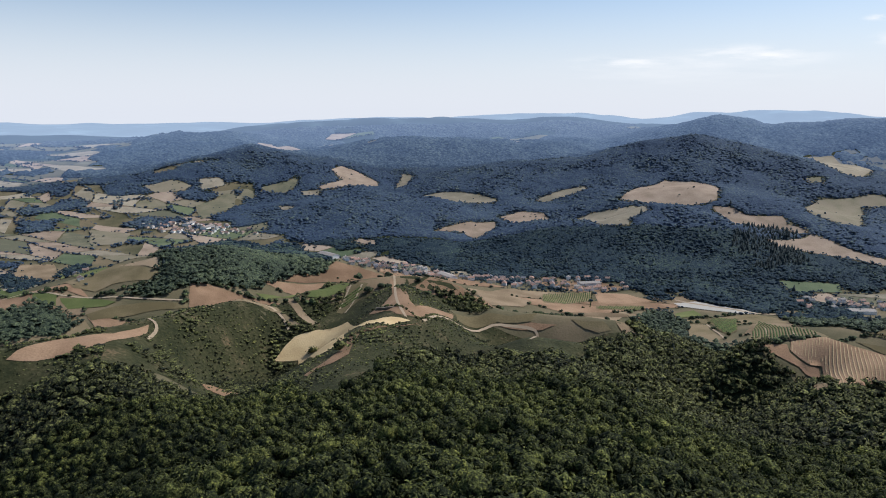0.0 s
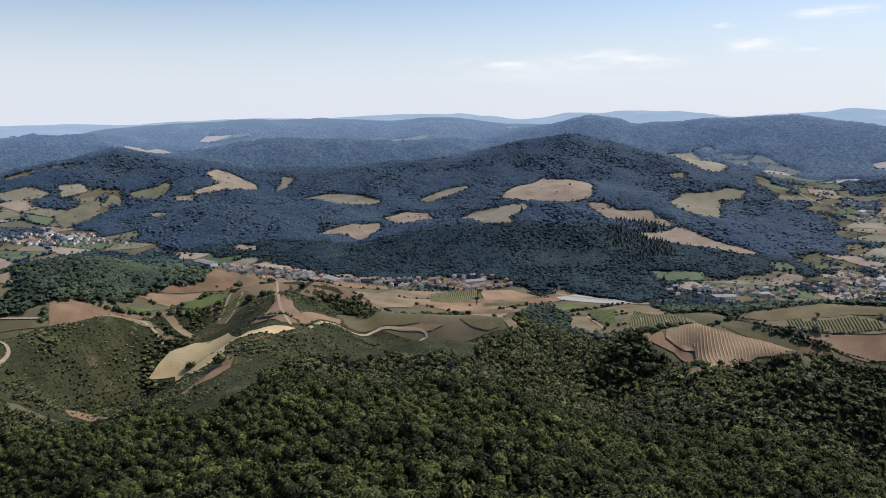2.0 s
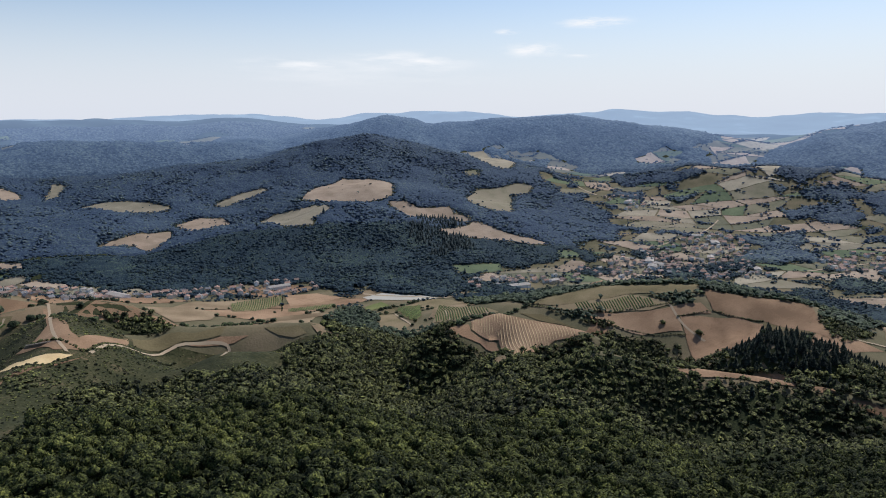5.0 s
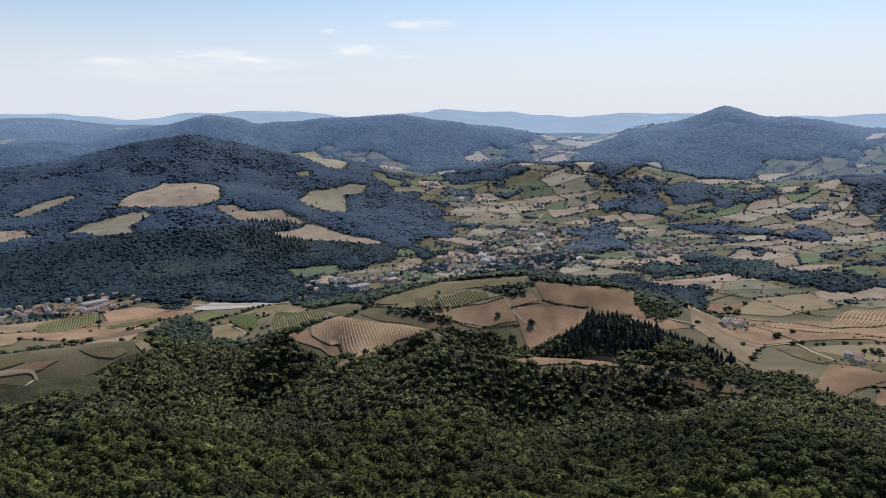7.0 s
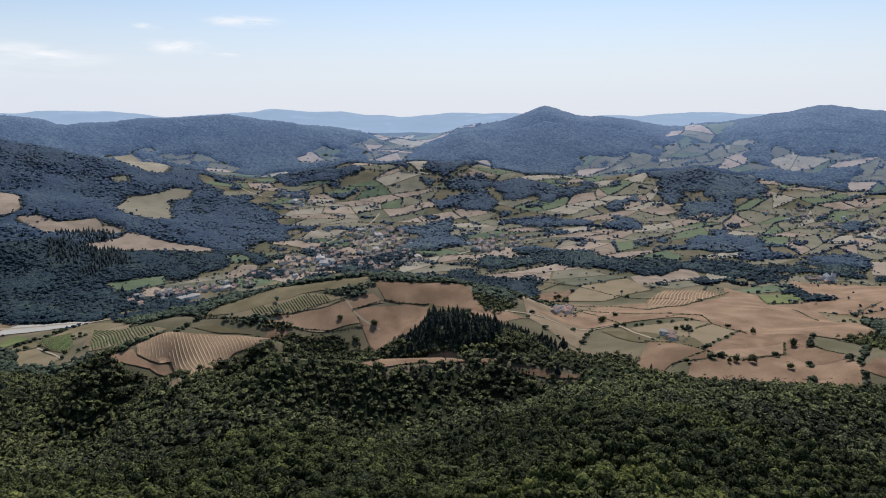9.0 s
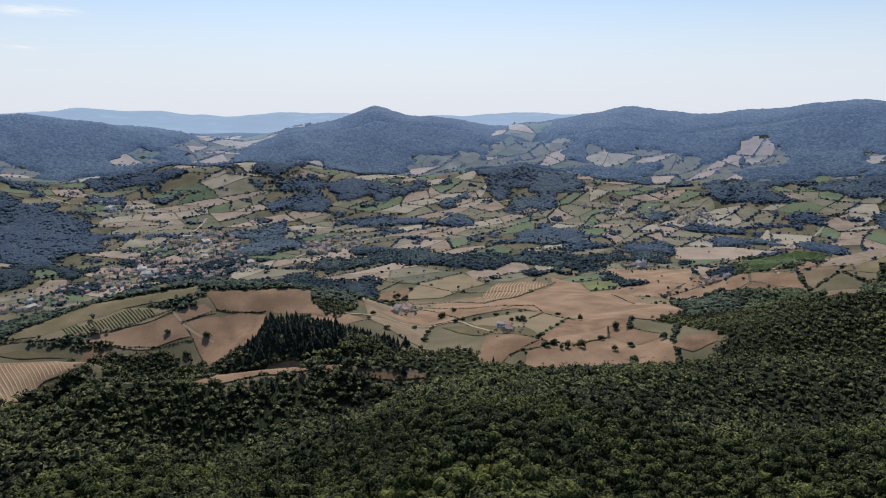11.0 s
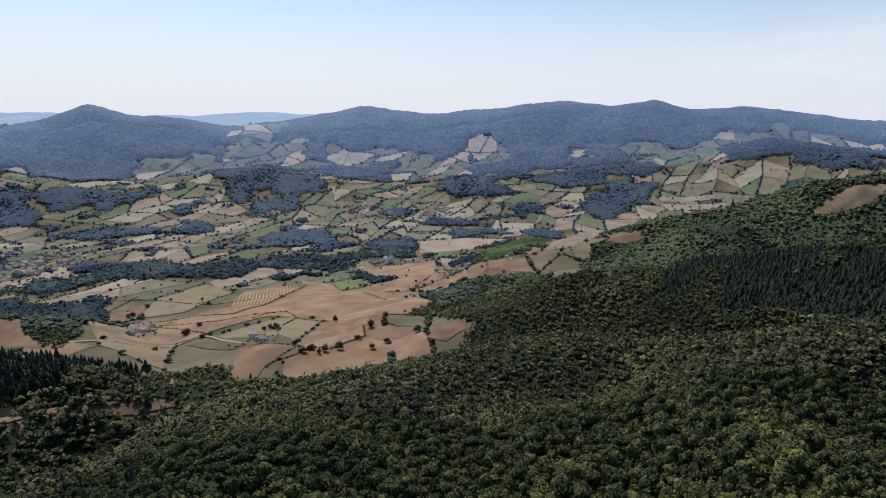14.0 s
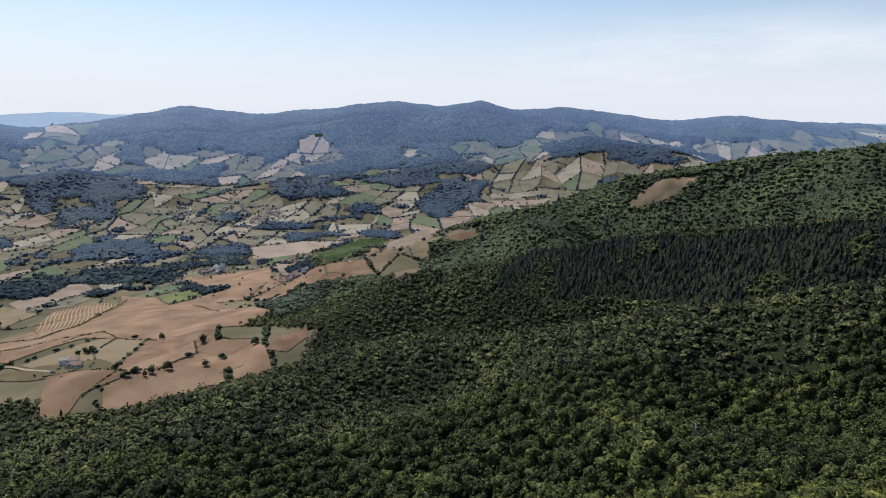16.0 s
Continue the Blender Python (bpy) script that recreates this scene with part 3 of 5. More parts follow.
field(STRAW, [(-144, 561), (-136, 577), (-130, 585), (-111, 590), (-83, 583), (-53, 506), (-25, 510), (-38, 485), (-59, 487), (-78, 559), (-67, 458), (-74, 440), (-86, 445), (-122, 556)])
field(BROWN, [(-17, 515), (-48, 464), (-56, 459), (-58, 433), (-57, 405), (-64, 391), (-74, 388), (-76, 377), (-80, 384), (-72, 397), (-64, 420), (-63, 466), (-53, 468), (-32, 487)])
field(BROWN, [(-169, 459), (-165, 472), (-139, 469), (-136, 446), (-152, 450), (-162, 450)])
field(BROWN, [(-149, 520), (-88, 374), (-82, 356), (-130, 466)])
field(PALE, [(40, 1149), (84, 1158), (148, 1127), (129, 1084), (77, 1064), (57, 1114)])
field(VINE, [(176, 1191), (275, 1245), (255, 1170), (206, 1136), (167, 1128)])
field(TAN, [(281, 1244), (339, 1242), (373, 1197), (310, 1166), (269, 1162)])
field(VINE, [(261, 1147), (347, 1162), (335, 1133), (256, 1123)])
field(PALE, [(183, 1080), (248, 1106), (318, 1106), (325, 1084), (270, 1083), (233, 1077)])
field(OLIVE, [(122, 632), (150, 620), (154, 607), (143, 609), (126, 626)])
field(PALE, [(159, 621), (169, 623), (178, 589), (171, 583), (162, 603)])
field(GREEN, [(387, 1118), (421, 1135), (426, 1102), (380, 1084)])
field(OLIVE, [(384, 1047), (405, 1029), (382, 915), (364, 903), (350, 951)])
field(VINE, [(427, 1086), (471, 1074), (424, 962), (396, 927), (411, 1018)])
field(VINE, [(489, 1036), (471, 885), (475, 821), (439, 831), (428, 837), (407, 886)])
field(VINE, [(500, 805), (525, 788), (543, 739), (529, 757), (510, 780)])
field(STRIPE, [(279, 536), (305, 528), (311, 516), (323, 486), (339, 448), (328, 448), (313, 457), (287, 458), (270, 449), (282, 482), (289, 502), (272, 521)])
field(BROWN, [(254, 527), (272, 527), (271, 519), (287, 503), (283, 490), (275, 509), (255, 520)])
field(PALE, [(254, 452), (267, 449), (261, 443), (251, 441)])
field(YARD, [(405, 1188), (448, 1199), (501, 1146), (532, 1107), (484, 1109), (449, 1134), (408, 1165)])
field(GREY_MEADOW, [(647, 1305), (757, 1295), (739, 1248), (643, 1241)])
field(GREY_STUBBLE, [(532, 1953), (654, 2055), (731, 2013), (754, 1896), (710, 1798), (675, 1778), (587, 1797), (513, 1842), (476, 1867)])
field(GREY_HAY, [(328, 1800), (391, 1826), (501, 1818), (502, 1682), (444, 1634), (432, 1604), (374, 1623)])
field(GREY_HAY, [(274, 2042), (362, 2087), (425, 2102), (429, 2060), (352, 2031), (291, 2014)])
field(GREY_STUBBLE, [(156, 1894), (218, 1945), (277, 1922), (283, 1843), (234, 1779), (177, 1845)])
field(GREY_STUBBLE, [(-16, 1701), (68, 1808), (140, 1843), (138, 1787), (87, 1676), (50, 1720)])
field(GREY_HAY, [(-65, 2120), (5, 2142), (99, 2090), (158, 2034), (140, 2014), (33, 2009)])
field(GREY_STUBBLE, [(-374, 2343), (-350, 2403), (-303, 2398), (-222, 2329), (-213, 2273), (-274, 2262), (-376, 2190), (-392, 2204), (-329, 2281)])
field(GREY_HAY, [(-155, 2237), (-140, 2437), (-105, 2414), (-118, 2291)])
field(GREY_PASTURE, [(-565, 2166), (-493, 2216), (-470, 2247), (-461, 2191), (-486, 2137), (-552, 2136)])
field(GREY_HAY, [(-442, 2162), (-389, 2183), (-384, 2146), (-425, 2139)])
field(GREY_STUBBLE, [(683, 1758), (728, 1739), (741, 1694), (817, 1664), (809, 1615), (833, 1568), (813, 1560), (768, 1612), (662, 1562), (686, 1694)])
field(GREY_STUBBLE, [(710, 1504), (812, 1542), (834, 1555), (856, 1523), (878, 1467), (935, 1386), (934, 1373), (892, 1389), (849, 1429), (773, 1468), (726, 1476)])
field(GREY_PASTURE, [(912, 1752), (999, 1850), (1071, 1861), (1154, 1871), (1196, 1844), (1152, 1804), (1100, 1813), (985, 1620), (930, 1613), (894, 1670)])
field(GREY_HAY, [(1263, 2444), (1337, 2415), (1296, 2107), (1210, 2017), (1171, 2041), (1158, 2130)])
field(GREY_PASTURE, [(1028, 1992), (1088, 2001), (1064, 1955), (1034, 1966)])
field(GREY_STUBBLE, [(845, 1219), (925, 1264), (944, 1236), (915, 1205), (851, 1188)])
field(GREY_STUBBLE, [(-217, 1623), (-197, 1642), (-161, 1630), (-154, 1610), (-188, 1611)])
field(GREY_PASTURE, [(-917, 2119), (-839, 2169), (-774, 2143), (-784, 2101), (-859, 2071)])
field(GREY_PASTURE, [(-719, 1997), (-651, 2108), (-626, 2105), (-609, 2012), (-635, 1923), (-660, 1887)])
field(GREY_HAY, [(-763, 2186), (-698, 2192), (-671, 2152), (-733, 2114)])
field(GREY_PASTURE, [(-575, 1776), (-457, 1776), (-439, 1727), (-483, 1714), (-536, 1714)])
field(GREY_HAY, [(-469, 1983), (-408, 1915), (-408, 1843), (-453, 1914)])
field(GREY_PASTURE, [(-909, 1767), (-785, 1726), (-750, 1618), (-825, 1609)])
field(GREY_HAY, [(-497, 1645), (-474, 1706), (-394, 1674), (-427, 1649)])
field(HEATH, [(-69, 649), (-55, 625), (-54, 571), (-67, 571), (-93, 601), (-89, 620)])
field(HEATH, [(-44, 685), (-13, 688), (9, 683), (35, 657), (9, 644), (-19, 552), (-34, 617)])
field(BROWN, [(314, 332), (331, 331), (443, 378), (468, 355), (376, 293), (353, 311), (325, 325)])
field(BROWN, [(393, 270), (402, 262), (410, 242), (417, 221), (412, 226), (402, 245), (392, 265)])
field(BROWN, [(387, 289), (398, 282), (391, 277), (382, 283)])
field(BROWN, [(517, 308), (717, 365), (703, 355), (524, 307)])
field(OLIVE, [(526, 824), (645, 807), (712, 732), (724, 704), (699, 686), (643, 754), (552, 792)])
field(VINE, [(537, 798), (551, 792), (642, 753), (669, 689), (639, 702), (586, 747)])
field(TAN, [(567, 754), (639, 700), (687, 664), (686, 642), (651, 665), (638, 641), (602, 673)])
field(TAN, [(715, 691), (783, 576), (705, 491), (715, 588), (690, 645)])
field(BROWN, [(652, 663), (703, 616), (709, 585), (541, 494), (638, 637)])
field(HEATH, [(252, 444), (300, 441), (346, 395), (399, 358), (443, 313), (482, 253), (466, 239), (431, 281), (384, 344), (340, 382), (290, 427), (251, 442)])
field(TAN, [(806, 480), (1029, 483), (1083, 430), (972, 386), (1072, 364), (1236, 347), (1345, 378), (1302, 312), (1195, 271), (1269, 229), (935, 98), (897, 129), (903, 234), (918, 318), (876, 401)])
field(STRIPE, [(1112, 439), (1239, 458), (1293, 395), (1256, 356), (1084, 367), (993, 394)])
field(OLIVE, [(1208, 604), (1319, 557), (1237, 480), (1089, 508), (1067, 570)])
field(GREEN, [(1310, 310), (1341, 259), (1280, 233), (1209, 274)])
field(TAN, [(615, 274), (795, 317), (762, 244), (743, 236), (715, 264)])
field(OLIVE, [(843, 404), (846, 342), (815, 273), (775, 246), (774, 282), (794, 338)])
field(TAN, [(763, 240), (865, 186), (827, 178), (757, 217)])
field(TAN, [(827, 175), (865, 154), (821, 108), (792, 141)])
field(BROWN, [(774, 101), (801, 90), (795, 56), (773, 55), (756, 78)])
field(TAN, [(785, 156), (780, 117), (756, 121), (753, 145)])
field(TAN, [(1468, 292), (1463, 125), (1261, 113), (1332, 236)])
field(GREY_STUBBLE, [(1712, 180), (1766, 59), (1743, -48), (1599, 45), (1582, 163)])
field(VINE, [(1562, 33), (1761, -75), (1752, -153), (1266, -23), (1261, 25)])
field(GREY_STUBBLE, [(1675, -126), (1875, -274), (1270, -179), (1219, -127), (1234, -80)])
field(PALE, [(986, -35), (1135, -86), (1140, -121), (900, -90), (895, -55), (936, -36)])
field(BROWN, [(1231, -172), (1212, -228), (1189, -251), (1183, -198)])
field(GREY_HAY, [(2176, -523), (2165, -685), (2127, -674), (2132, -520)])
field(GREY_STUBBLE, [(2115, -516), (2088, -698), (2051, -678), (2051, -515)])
field(CLEAR, [(1098, -458), (1103, -484), (1114, -519), (1076, -572), (1058, -567), (1061, -529), (1059, -520), (1079, -473)])

# ---- woods ----
WOODS = [
    ("dome_copse", [(-13, 677), (9, 680), (27, 685), (38, 674), (49, 654), (36, 644), (12, 652), (-7, 665)]),
    ("left_lower_wood", [(-658, 927), (-607, 921), (-532, 913), (-487, 884), (-494, 854), (-556, 835), (-595, 830)]),
    ("dale_copse", [(-128, 638), (-114, 651), (-99, 644), (-102, 627), (-112, 610), (-124, 624)]),
    ("copse", [(1698, 1339), (1781, 1334), (1832, 1223), (1791, 1171), (1706, 1196), (1648, 1260)]),
    ("copse", [(1819, 1397), (1891, 1352), (1934, 1266), (1876, 1213), (1833, 1278), (1802, 1349)]),
    ("river_trees", [(1249, 907), (1333, 883), (1437, 763), (1479, 618), (1589, 401), (1533, 389), (1417, 594), (1368, 729), (1300, 798), (1245, 854)]),
    ("copse", [(1714, 1007), (1795, 999), (1790, 869), (1747, 841), (1673, 943)]),
    ("copse", [(1912, 1243), (1986, 1220), (2039, 1057), (2152, 992), (1969, 1023), (1856, 1039), (1914, 1106), (1836, 1189)]),
    ("knoll_wood", [(2210, 860), (2323, 836), (2572, 816), (2549, 689), (2348, 524), (2248, 505), (2208, 668), (2179, 792)]),
    ("knoll_wood", [(2594, 655), (2631, 581), (2578, 444), (2419, 473), (2440, 579)]),
    ("knoll_wood", [(2285, 168), (2335, 117), (2315, 10), (2205, -123), (2173, -52), (2201, 82)]),
    ("copse", [(2030, 35), (2062, -78), (2110, -132), (2054, -110), (1977, -10)]),
    ("knoll_wood", [(2385, -158), (2477, -266), (2430, -425), (2314, -402), (2314, -243)]),
    ("river_trees", [(1602, 254), (1713, 171), (1784, 26), (1718, 27), (1616, 165), (1550, 219)]),
    ("copse", [(1979, 690), (2127, 648), (2097, 562), (2012, 619)]),
    ("river_trees", [(1401, 596), (1511, 536), (1577, 393), (1610, 307), (1567, 198), (1528, 328), (1481, 477), (1367, 538)]),
    ("foot_wood", [(2125, -282), (2271, -350), (2282, -431), (2134, -477), (1998, -350), (1993, -293)]),
    ("knoll_wood", [(2433, -183), (2508, -297), (2421, -422), (2374, -415), (2416, -199)]),
    ("gully_forest", [(341, 1139), (386, 1140), (380, 1042), (344, 944), (361, 889), (397, 852), (250, 520), (280, 502), (253, 448), (277, 449), (309, 452), (334, 441), (269, 349), (236, 351), (217, 507), (149, 524), (179, 596)]),
    ("foot_forest", [(557, 699), (590, 671), (627, 577), (456, 382), (478, 362), (692, 449), (719, 405), (741, 340), (708, 284), (434, 174), (331, 283), (259, 338)]),
    ("great_hill_wood", [(-444, 1704), (-311, 1628), (-214, 1597), (-147, 1579), (26, 1391), (423, 1296), (557, 1242), (635, 1224), (846, 1294), (957, 1330), (1141, 1370), (1263, 1543), (1269, 1710), (1320, 2560), (600, 2900), (-450, 2700), (-640, 2250)]),
    ("left_hill_wood", [(-418, 998), (-645, 1580), (-591, 1615), (-353, 1177), (-314, 1559), (-178, 1170), (-206, 1104), (-249, 1053), (-303, 997), (-381, 940), (-470, 945), (-409, 973)]),
    ("left_wood", [(-908, 1397), (-867, 1444), (-791, 1351), (-791, 1257), (-826, 1266)]),
    ("left_hollow_wood", [(-599, 911), (-565, 930), (-464, 882), (-482, 858), (-538, 842), (-555, 837)]),
    ("middle_hill_wood", [(-431, 1729), (-583, 1959), (-604, 2093), (-460, 2139), (-370, 2121), (-225, 1916), (-67, 1873), (24, 1838), (103, 1915), (163, 1886), (113, 1818), (-6, 1683), (-112, 1610), (-240, 1579), (-358, 1646)]),
    ("river_hill_wood", [(-212, 1563), (-6, 1683), (118, 1665), (169, 1776), (293, 1655), (428, 1600), (560, 1690), (676, 1780), (713, 1690), (715, 1568), (734, 1494), (789, 1455), (847, 1429), (764, 1361), (651, 1313), (544, 1263), (432, 1242), (326, 1320), (200, 1364), (83, 1315), (-5, 1466)]),
    ("main_hill_wood", [(183, 1940), (158, 2025), (265, 2252), (495, 2313), (671, 2288), (828, 2270), (994, 2227), (1087, 2122), (1145, 1975), (1208, 1903), (1154, 1810), (1097, 1885), (951, 1806), (836, 1660), (703, 1776), (784, 1968), (716, 2051), (545, 1998), (332, 1887), (237, 1861)]),
    ("main_hill_foot_wood", [(825, 1553), (1068, 1673), (1242, 1782), (1294, 1708), (1189, 1423), (1089, 1326), (966, 1369), (918, 1443), (884, 1493)]),
    ("river_foot_wood", [(682, 1419), (849, 1436), (945, 1340), (859, 1242), (702, 1282), (639, 1309), (563, 1303), (432, 1282), (450, 1330), (579, 1365)]),
    ("dark_hill_wood", [(-1000, 2035), (-1027, 2168), (-891, 2277), (-646, 2406), (-434, 2402), (-352, 2368), (-408, 2244), (-596, 2199), (-694, 2113), (-874, 2051)]),
    ("plateau_wood", [(-449, 2271), (-422, 2327), (-393, 2652), (-206, 2727), (34, 2728), (256, 2759), (478, 2761), (268, 2274), (128, 2087), (-42, 2113), (-197, 2331)]),
    ("cone_wood", [(2015, 1776), (2414, 1909), (2506, 1779), (2613, 1664), (2684, 1497), (2748, 1376), (2832, 1219), (2889, 1036), (2741, 945), (2585, 1086), (2419, 1201), (2227, 1140), (2056, 1221), (2213, 1517)]),
    ("back_wood", [(1393, 2582), (1727, 2422), (1989, 2259), (2067, 2100), (1864, 2051), (1637, 1953), (1533, 2156), (1475, 2375)]),
    ("side_wood", [(1544, 1904), (1631, 1854), (1717, 1665), (1664, 1639), (1584, 1716), (1497, 1787)]),
    ("knoll_wood", [(2367, 956), (2480, 911), (2551, 758), (2311, 514), (2240, 537), (2202, 795)]),
    ("knoll_wood", [(2304, 159), (2304, 53), (2230, -84), (2168, -16), (2170, 100)]),
    ("knoll_wood", [(2266, -349), (2343, -426), (2288, -541), (2117, -473), (2111, -340)]),
    ("knoll_wood", [(2451, -203), (2510, -367), (2412, -421), (2366, -364)]),
    ("long_knoll_wood", [(2679, -163), (2545, -443), (2390, -627), (2340, -489), (2468, -379), (2533, -191)]),
    ("far_wood", [(2853, 462), (2893, 194), (2831, 81), (2833, 278)]),
    ("far_wood", [(2860, -295), (2867, -496), (2771, -795), (2658, -835), (2687, -651), (2767, -481), (2748, -363)]),
    ("far_wood", [(2667, -962), (2613, -1151), (2152, -1155), (2099, -1087), (2211, -965), (2358, -864)]),
    ("copse", [(641, 722), (672, 714), (706, 687), (687, 664), (652, 694)]),
    ("copse", [(789, 563), (1161, 755), (1165, 692), (800, 492), (714, 478), (728, 520)]),
    ("copse", [(1369, 1169), (1607, 1227), (1522, 1126), (1343, 1042), (1240, 1059)]),
    ("copse", [(1662, 1311), (1777, 1296), (1807, 1197), (1776, 1158), (1676, 1221)]),
    ("copse", [(1848, 1206), (1939, 1149), (1882, 1114), (1821, 1168)]),
    ("copse", [(1678, 1057), (1784, 1021), (1770, 931), (1630, 978)]),
    ("copse", [(1979, 912), (2050, 881), (2009, 848), (1924, 870)]),
    ("copse", [(2179, 814), (2219, 747), (2099, 703), (2057, 737)]),
    ("river_trees", [(1244, 920), (1371, 863), (1418, 719), (1508, 504), (1466, 490), (1369, 694), (1316, 828)]),
    ("river_trees", [(1044, 1099), (1271, 1103), (1357, 1104), (1302, 1043), (1122, 1038), (1018, 1039)]),
    ("river_trees", [(1373, 745), (1513, 576), (1496, 412), (1479, 294), (1431, 286), (1461, 558), (1326, 709)]),
    ("copse", [(1697, 303), (1773, 228), (1646, 168), (1554, 179), (1549, 255)]),
    ("river_belt", [(523, 1301), (641, 1275), (628, 1212), (702, 1147), (654, 1060), (597, 1151), (514, 1225)]),
    ("river_belt", [(649, 1043), (720, 1099), (609, 833), (628, 785), (614, 769), (550, 814)]),
    ("slope_copse", [(539, 791), (564, 782), (585, 740), (591, 714), (571, 699), (557, 724), (545, 766)]),
    ("river_belt", [(412, 1243), (536, 1243), (626, 1236), (606, 1173), (501, 1157), (417, 1197)]),
    ("river_belt", [(458, 1239), (578, 1190), (592, 1130), (529, 1092), (452, 1150)]),
    ("river_belt", [(561, 1113), (680, 1079), (827, 1063), (977, 1063), (712, 732), (618, 774), (534, 822), (487, 899)]),
    ("river_belt", [(973, 1030), (1073, 1022), (1102, 914), (1142, 824), (1192, 689), (1145, 664), (775, 571), (735, 661), (653, 704)]),
    ("copse", [(1819, 182), (1857, 61), (1825, -79), (1788, 46)]),
    ("home_forest", [(-269, 385), (-217, 392), (-180, 410), (-150, 405), (-125, 425), (-60, 311), (-46, 316), (-35, 329), (-37, 390), (-30, 436), (-9, 482), (37, 498), (66, 437), (85, 441), (150, 590), (190, 640), (219, 643), (233, 623), (235, 548), (262, 534), (257, 505), (256, 456), (301, 457), (326, 424), (364, 409), (514, 485), (549, 478), (576, 449), (578, 410), (556, 365), (474, 263), (580, 273), (493, 230), (510, 169), (539, 112), (557, 66), (775, 49), (882, 106), (921, 138), (1016, 103), (1040, 44), (1000, -38), (1215, -161), (1227, -272), (1278, -168), (1260, -311), (1220, -403), (1159, -532), (1113, -599), (1500, -1000), (900, -2000), (-1500, -2000), (-1500, 100), (-420, 330)]),
]
CONIFERS = [
    [(432, 397), (450, 408), (666, 581), (704, 572), (701, 495), (706, 450), (736, 403), (709, 399), (484, 343), (448, 375)],
    [(807, -155), (913, -246), (749, -320), (612, -389), (571, -412), (541, -422), (494, -383), (509, -363), (539, -338), (607, -304), (682, -257), (758, -194)],
    [(720, -361), (638, -393), (626, -396), (678, -374)],
    [(634, 569), (666, 581), (704, 572), (701, 495), (706, 450), (740, 409), (735, 399), (682, 474)],
    [(664, 1569), (792, 1621), (777, 1481), (755, 1388), (625, 1353), (628, 1476)],
]


def boxed(outlines):
    return [(min(p[0] for p in o) - 2, max(p[0] for p in o) + 2, min(p[1] for p in o) - 2, max(p[1] for p in o) + 2, o) for o in outlines]


def in_any(x, y, boxes):
    hit = np.zeros(x.shape, bool)
    for x0, x1, y0, y1, o in boxes:
        k = np.where((x > x0) & (x < x1) & (y > y0) & (y < y1))[0]
        if len(k):
            hit[k] |= inside(x[k], y[k], o)
    return hit


FIELD_BOXES = boxed([o for o, k in zip(FIELDS, FIELD_MATS) if k != "heath"])
WOOD_BOXES = boxed([o for _, o in WOODS])
CONIFER_BOXES = boxed(CONIFERS)


def wander(x, y, k=1.0):
    """Uneven edges for woods."""
    g = np.clip(np.hypot(x, y) / 1000, 0.3, 1.6) * k
    return x + 16 * g * fbm(x, y, 60, 3, 61), y + 16 * g * fbm(x, y, 60, 3, 67)


def wooded(x, y):
    u, v = wander(x, y)
    r = np.hypot(x, y)
    b, lift = ridge_lift(x, y, CRESTS)
    far_hills = (r > 2460) & (lift > np.where(np.arctan2(x, y) < 0.6, 30, 80) + 70 * fbm(x, y, 230, 3, 31))
    specks = (r > 1250) & ((fbm(x, y, 130, 3, 77) > 0.41) | (fbm(x, y, 48, 2, 83) > 0.72))
    return in_any(u, v, WOOD_BOXES) | far_hills | specks


# floor under the trees, coloured dark so gaps between crowns read as shade
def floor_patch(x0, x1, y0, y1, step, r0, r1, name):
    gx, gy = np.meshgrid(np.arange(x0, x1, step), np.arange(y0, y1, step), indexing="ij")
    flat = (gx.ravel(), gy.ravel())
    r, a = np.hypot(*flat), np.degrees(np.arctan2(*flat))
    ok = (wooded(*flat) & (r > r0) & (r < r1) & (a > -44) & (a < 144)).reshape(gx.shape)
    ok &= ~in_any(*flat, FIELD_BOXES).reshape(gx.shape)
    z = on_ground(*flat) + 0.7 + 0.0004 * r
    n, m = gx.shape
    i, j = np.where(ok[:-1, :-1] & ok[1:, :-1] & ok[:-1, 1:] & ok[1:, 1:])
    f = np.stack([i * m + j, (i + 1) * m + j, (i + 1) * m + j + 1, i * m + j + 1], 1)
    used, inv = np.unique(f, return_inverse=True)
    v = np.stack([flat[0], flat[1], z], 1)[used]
    return tagged(new(name, mesh_np(name, v, inv.reshape(-1, 4), [FLOOR])), "forest floor under the trees, its shade painted in", "forest floor", kind="structure")


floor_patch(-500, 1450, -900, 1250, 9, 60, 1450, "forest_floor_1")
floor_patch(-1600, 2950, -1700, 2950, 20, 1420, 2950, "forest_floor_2")


